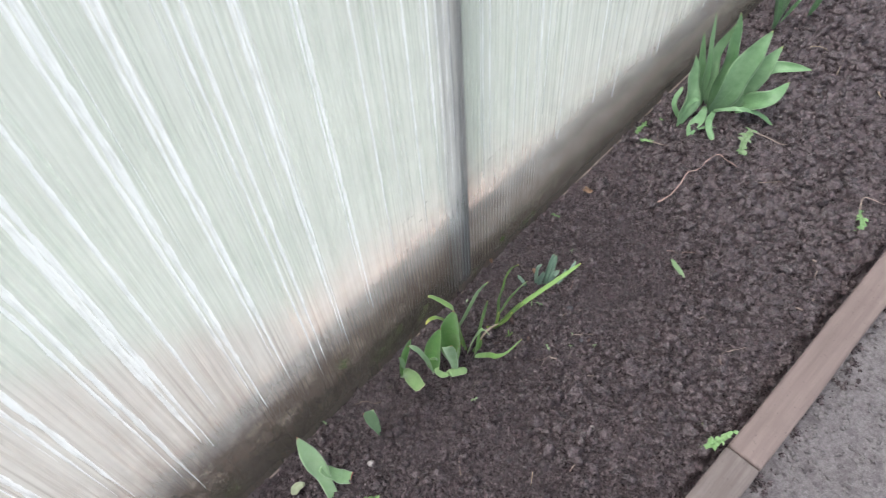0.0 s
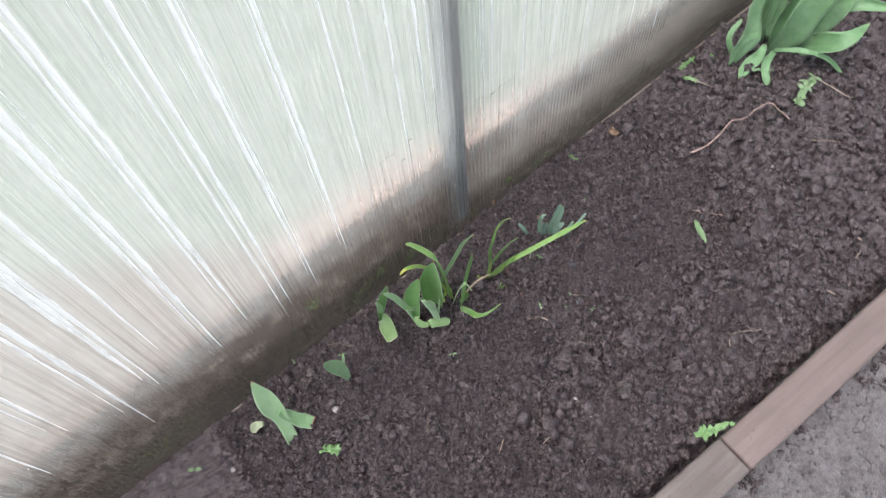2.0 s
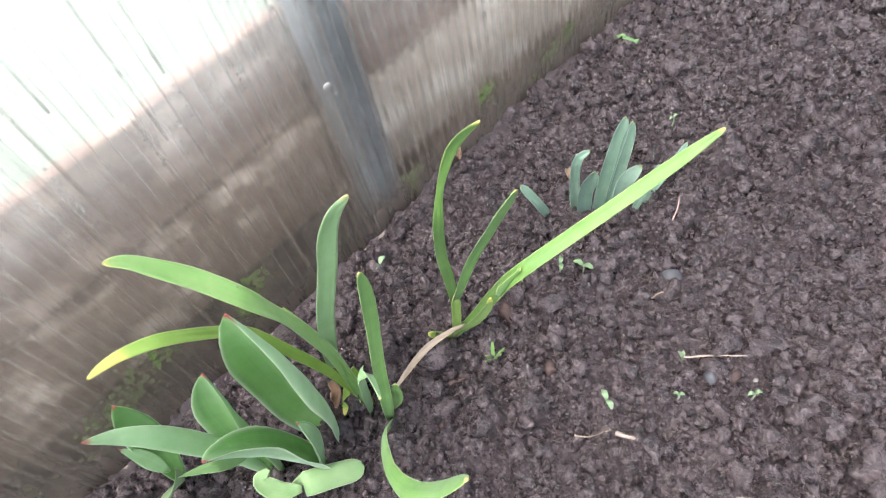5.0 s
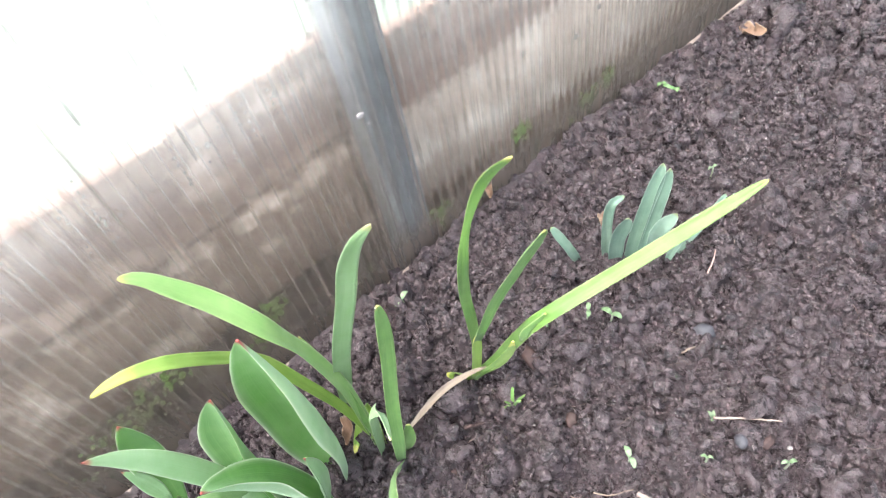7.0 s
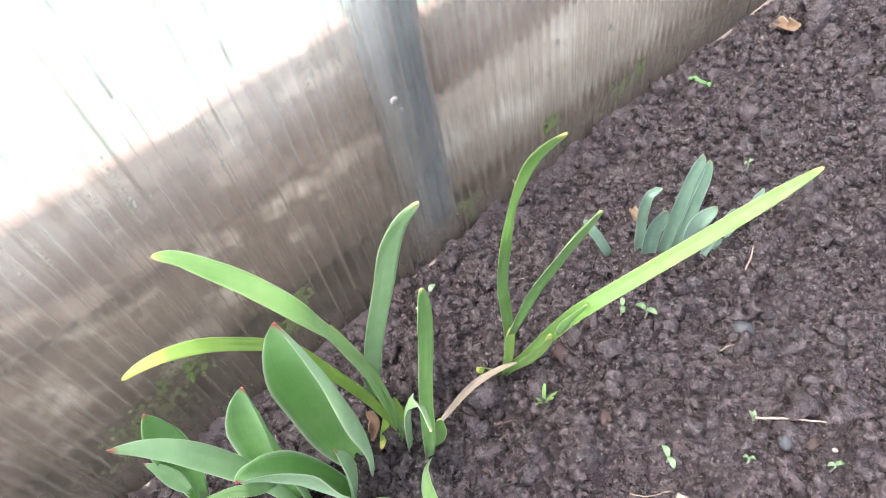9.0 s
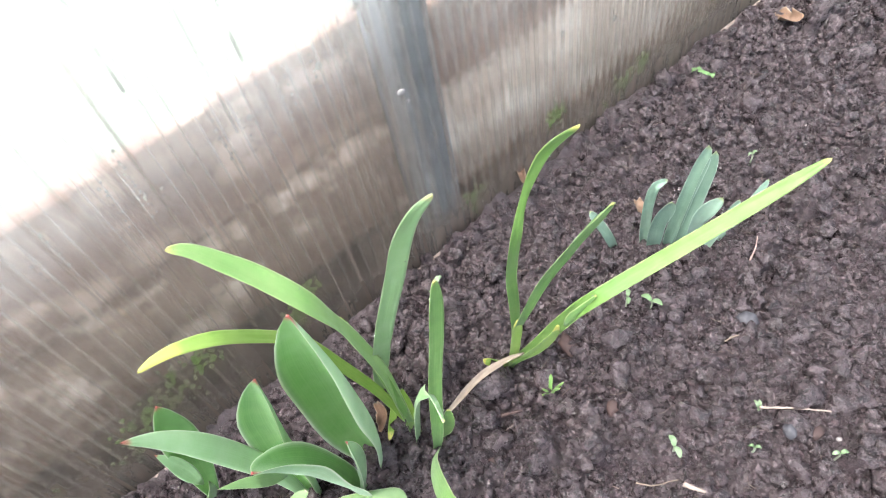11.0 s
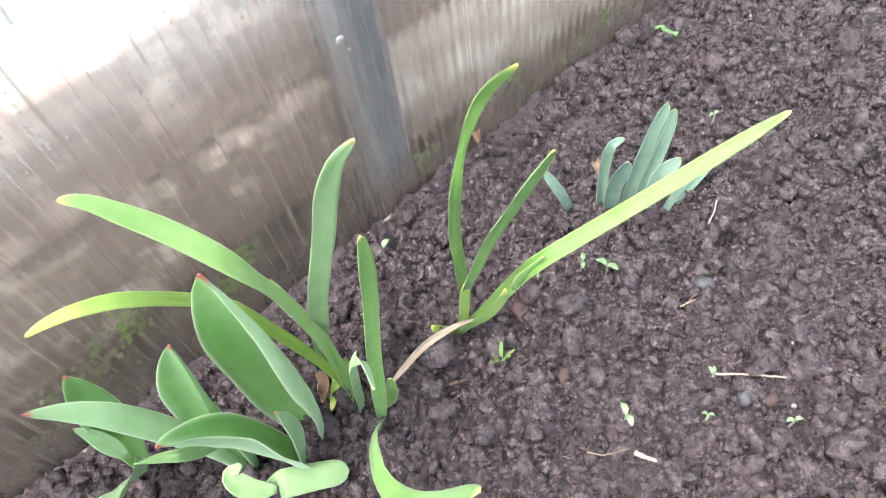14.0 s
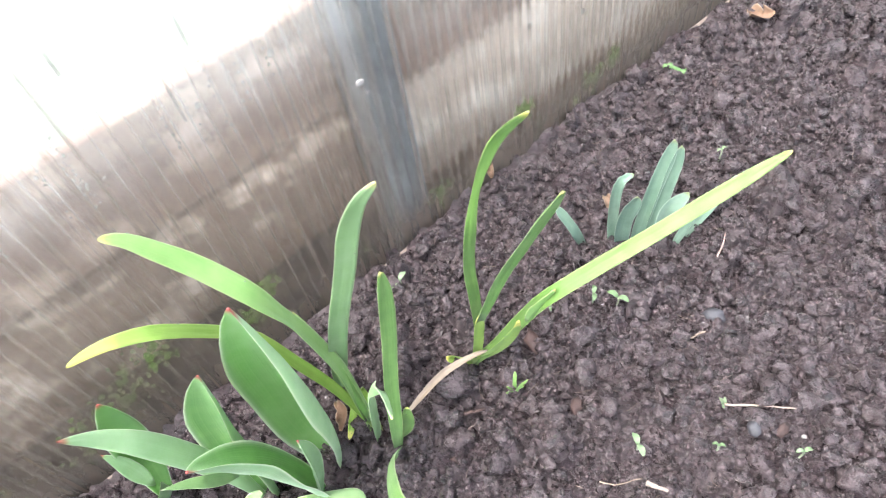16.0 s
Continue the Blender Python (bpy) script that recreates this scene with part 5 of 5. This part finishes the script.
stalk = bit([(0.2183, 0.1069), (0.2286, 0.1179), (0.2385, 0.1288)], 0.00062, PALE, "dry pale stalk with a green tuft lying on the soil")
sx, sy, sz = lying([(0.2183, 0.1069), (0.2286, 0.1179), (0.2385, 0.1288)], 0.0016, 14)[0]
for dx, dy, dz in ((-0.003, -0.001, 0.004), (0.001, -0.003, 0.003), (-0.002, 0.002, 0.002)):
    leaf(stalk, [(sx, sy, sz - 0.001), (sx + dx * 0.5, sy + dy * 0.5, sz + dz * 0.6), (sx + dx, sy + dy, sz + dz)], 0.0018, COTYL, "oval", count=8, thick=0.0004, name="tuft", label="pale green tuft")
bit([(0.2086, 0.0420), (0.2150, 0.0470), (0.2200, 0.0548)], 0.00038, STRAW, "thin straw on the soil")
bit([(0.2227, 0.0537), (0.2270, 0.0560), (0.2318, 0.0594)], 0.00130, PALE, "pinkish bleached shell of a bud on the soil", 0.5)
bit([(0.1489, 0.0134), (0.1518, 0.0235)], 0.0009, CHIP, "short dark twig on the soil", 0.8, "twig")
bit([(0.1641, 0.1624), (0.1610, 0.1700), (0.1568, 0.1767)], 0.00050, ROOT, "thin brown stalk on the soil")
bit([(0.1861, 0.1210), (0.1887, 0.1274)], 0.00060, STRAW, "short curled straw on the soil")
bit([(0.4026, 0.2125), (0.3825, 0.2350), (0.3998, 0.2742)], 0.00066, PALE, "bent pale straw on the soil", 0.8)
bit([(0.2185, 0.3297), (0.2330, 0.3440), (0.2510, 0.3615)], 0.00070, ROOT, "short pinkish straw on the soil")
bit([(0.2377, -0.1380), (0.2557, -0.1516)], 0.00068, STRAW, "short pale straw on the soil", 0.9)
bit([(0.3170, -0.0810), (0.3280, -0.0960)], 0.00062, ORANGE, "short brown straw on the soil")
bit([(0.2760, 0.0720), (0.2830, 0.0790)], 0.00080, PALE, "bleached plant bit on the soil")
bit([(0.3491, -0.0459), (0.3487, -0.0323)], 0.00099, PALE, "bleached plant bit on the soil")
bit([(0.4120, 0.3750), (0.4250, 0.3830), (0.4230, 0.4060)], 0.00115, PALE, "bleached curled leaf bit on the soil")
bit([(0.3850, 0.4640), (0.3960, 0.4620), (0.4040, 0.4400)], 0.00110, PALE, "bleached curled leaf bit on the soil")
bit([(0.2239, 0.5473), (0.2440, 0.5660), (0.2633, 0.5870)], 0.00075, STRAW, "thin dry stalk on the soil")
bit([(0.1070, 0.9350), (0.1370, 0.9500)], 0.00112, DRY, "dry tan plant bits on the soil")
bit([(0.1850, 0.8990), (0.1720, 0.9440), (0.1780, 0.9230)], 0.00099, DRY, "dry tan plant bits on the soil")
bit([(0.2610, 0.9120), (0.2740, 0.8950)], 0.00112, ORANGE, "dry tan plant bits on the soil")
bit([(0.0840, -0.1940), (0.0900, -0.1820), (0.1050, -0.1690)], 0.00050, STRAW, "thin bent straw on the soil")
bit([(0.1010, -0.1730), (0.1050, -0.1640)], 0.00050, STRAW, "thin straw on the soil")
bit([(0.2880, -0.0490), (0.3000, -0.0440)], 0.00056, PALE, "short pale straw on the soil")
bit([(0.3280, 0.2600), (0.3360, 0.2800)], 0.00050, STRAW, "thin straw on the soil")
bit([(0.2110, -0.1950), (0.2240, -0.1940)], 0.00043, STRAW, "thin straw on the soil")
bit([(0.0620, -0.1540), (0.0610, -0.1690)], 0.00050, STRAW, "thin brown straw on the soil")

dry = thing("withered_leaf", (0, 0, 0), "withered tan leaf lying on the soil", "leaf")
leaf(dry, lying([(0.1350, 0.0390, 0.0000), (0.1320, 0.0210, 0.0020), (0.1340, 0.0030, 0.0030), (0.1380, -0.0110, 0.0000)], 0.0100, 12), 0.0034, DRY, "oval", face=(0.2, -0.3, 1), cup=0.5, twist=25, wave=0.2, count=24, thick=0.0009)
for pts, w, lab in (([(0.0380, 0.3390, 0.0030), (0.0490, 0.3360, 0.0060), (0.0560, 0.3400, 0.0030)], 0.012, "curled orange-brown dry leaf on the soil"), ([(0.0320, 0.1180, 0.0030), (0.0420, 0.1130, 0.0060), (0.0440, 0.1120, 0.0020)], 0.006, "small orange-brown dry leaf on the soil"),
                    ([(0.0950, 0.1530, 0.0030), (0.1000, 0.1500, 0.0060), (0.1030, 0.1490, 0.0020)], 0.006, "small orange-brown dry leaf on the soil"), ([(0.1080, -0.0310, 0.0060), (0.1170, -0.0320, 0.0100), (0.1200, -0.0370, 0.0030)], 0.006, "small red-brown dry leaf by the plant")):
    one = thing("withered_leaf", (0, 0, 0), lab, "leaf")
    leaf(one, [on_soil(p, p[2]) for p in pts], w * 0.85, ORANGE, "oval", face=(0.3, -0.3, 1), cup=0.5, wave=0.3, count=16)
petal = thing("leaf_scrap", (0, 0, 0), "pale green scrap of leaf on the soil", "leaf")
leaf(petal, [on_soil(p, p[2]) for p in [(0.2321, 0.3231, 0.0030), (0.2480, 0.3160, 0.0070), (0.2674, 0.3098, 0.0030)]], 0.0085, COTYL, "oval", face=(0.2, -0.3, 1), roll=70, wave=0.15, count=12)

for q, r, mat, lab in (
    ((0.1847, 0.1386), 0.0056, STONE_G, "rounded grey stone in the soil"), ((0.1686, 0.0407), 0.0014, STONE_W, "tiny white stone on the soil"), ((0.1641, -0.2279), 0.0055, STONE_W, "pale rounded stone on the soil"),
    ((0.3304, 0.0200), 0.0042, STONE_W, "pale smooth pebble on the soil"), ((0.2340, 0.1062), 0.0036, STONE_G, "small grey stone in the soil"), ((0.2350, 0.4740), 0.0025, STONE_W, "tiny white stone on the soil"),
    ((0.1520, -0.3690), 0.004, STONE_W, "small pale stone on the soil"), ((0.3257, 0.6390), 0.015, CLOD, "large rounded clod of soil"), ((0.2480, 0.1250), 0.0013, STONE_W, "tiny white stone on the soil")):
    mesh_thing("stone", lump(r, (1, 0.8, 0.75), r * 900, 0.2, 2), mat, on_soil(q, r * 0.4), lab, "stone", "stones in the bed", rz=r * 40000 % 360)
for q, r in (((0.1597, 0.0016), 0.0054), ((0.1387, 0.0645), 0.0058), ((0.1785, 0.0562), 0.0034), ((0.2410, 0.1160), 0.003)):
    bm = lump(r, (1.2, 0.75, 0.55), r * 700, 0.75, 2)
    mesh_thing("bark_chip", bm, CHIP, on_soil(q, -r * 0.1), "brown chip of bark on the soil", "bark chip", "chips in the bed", rz=r * 90000 % 360)


def fibres(number, area, seed):
    """Fine dead roots and straw threads lying all over the soil."""
    r = random.Random(seed)
    verts, faces = [], []
    for q in range(number):
        x, y, a = r.uniform(area[0], area[1]), r.uniform(area[2], area[3]), r.uniform(0, 6.28)
        if not in_bed(x, y):
            continue
        length, bow, rad = r.uniform(0.003, 0.011), r.uniform(-0.002, 0.002), r.uniform(0.00012, 0.00026)
        base = len(verts)
        for i in range(5):
            t = i / 4 - 0.5
            side = bow * (1 - 4 * t * t)
            px, py = x + math.cos(a) * t * length - math.sin(a) * side, y + math.sin(a) * t * length + math.cos(a) * side
            pz = ground_top(px, py, 0.0025) + rad + 0.0006 * r.random()
            for k in range(3):
                b = 2.094 * k
                verts.append((px - math.sin(a) * rad * math.cos(b), py + math.cos(a) * rad * math.cos(b), pz + rad * math.sin(b)))
        for i in range(4):
            for k in range(3):
                u, w = base + 3 * i + k, base + 3 * i + (k + 1) % 3
                faces.append((u, w, w + 3, u + 3))
    return tagged(mesh_object("plant_fibres", verts, faces, THREAD), "fine brown dead roots and straw threads on the soil", "plant fibres", kind="stuff")


THREAD = plain_material("dead_root", (0.075, 0.055, 0.05), (0.21, 0.165, 0.14), 120, 0.8)
fibres(900, (0.03, 0.45, -0.30, 0.60), 5)
scatter("pale_grit", STONE_W, 260, 0.0003, 0.0011, (0.03, 0.45, -0.32, 0.8), "tiny pale grit on the soil", "grit", 41, lambda x, y: ground_top(x, y, 0.002), kinds=4, limit=in_bed, lift=0.3, level=1)
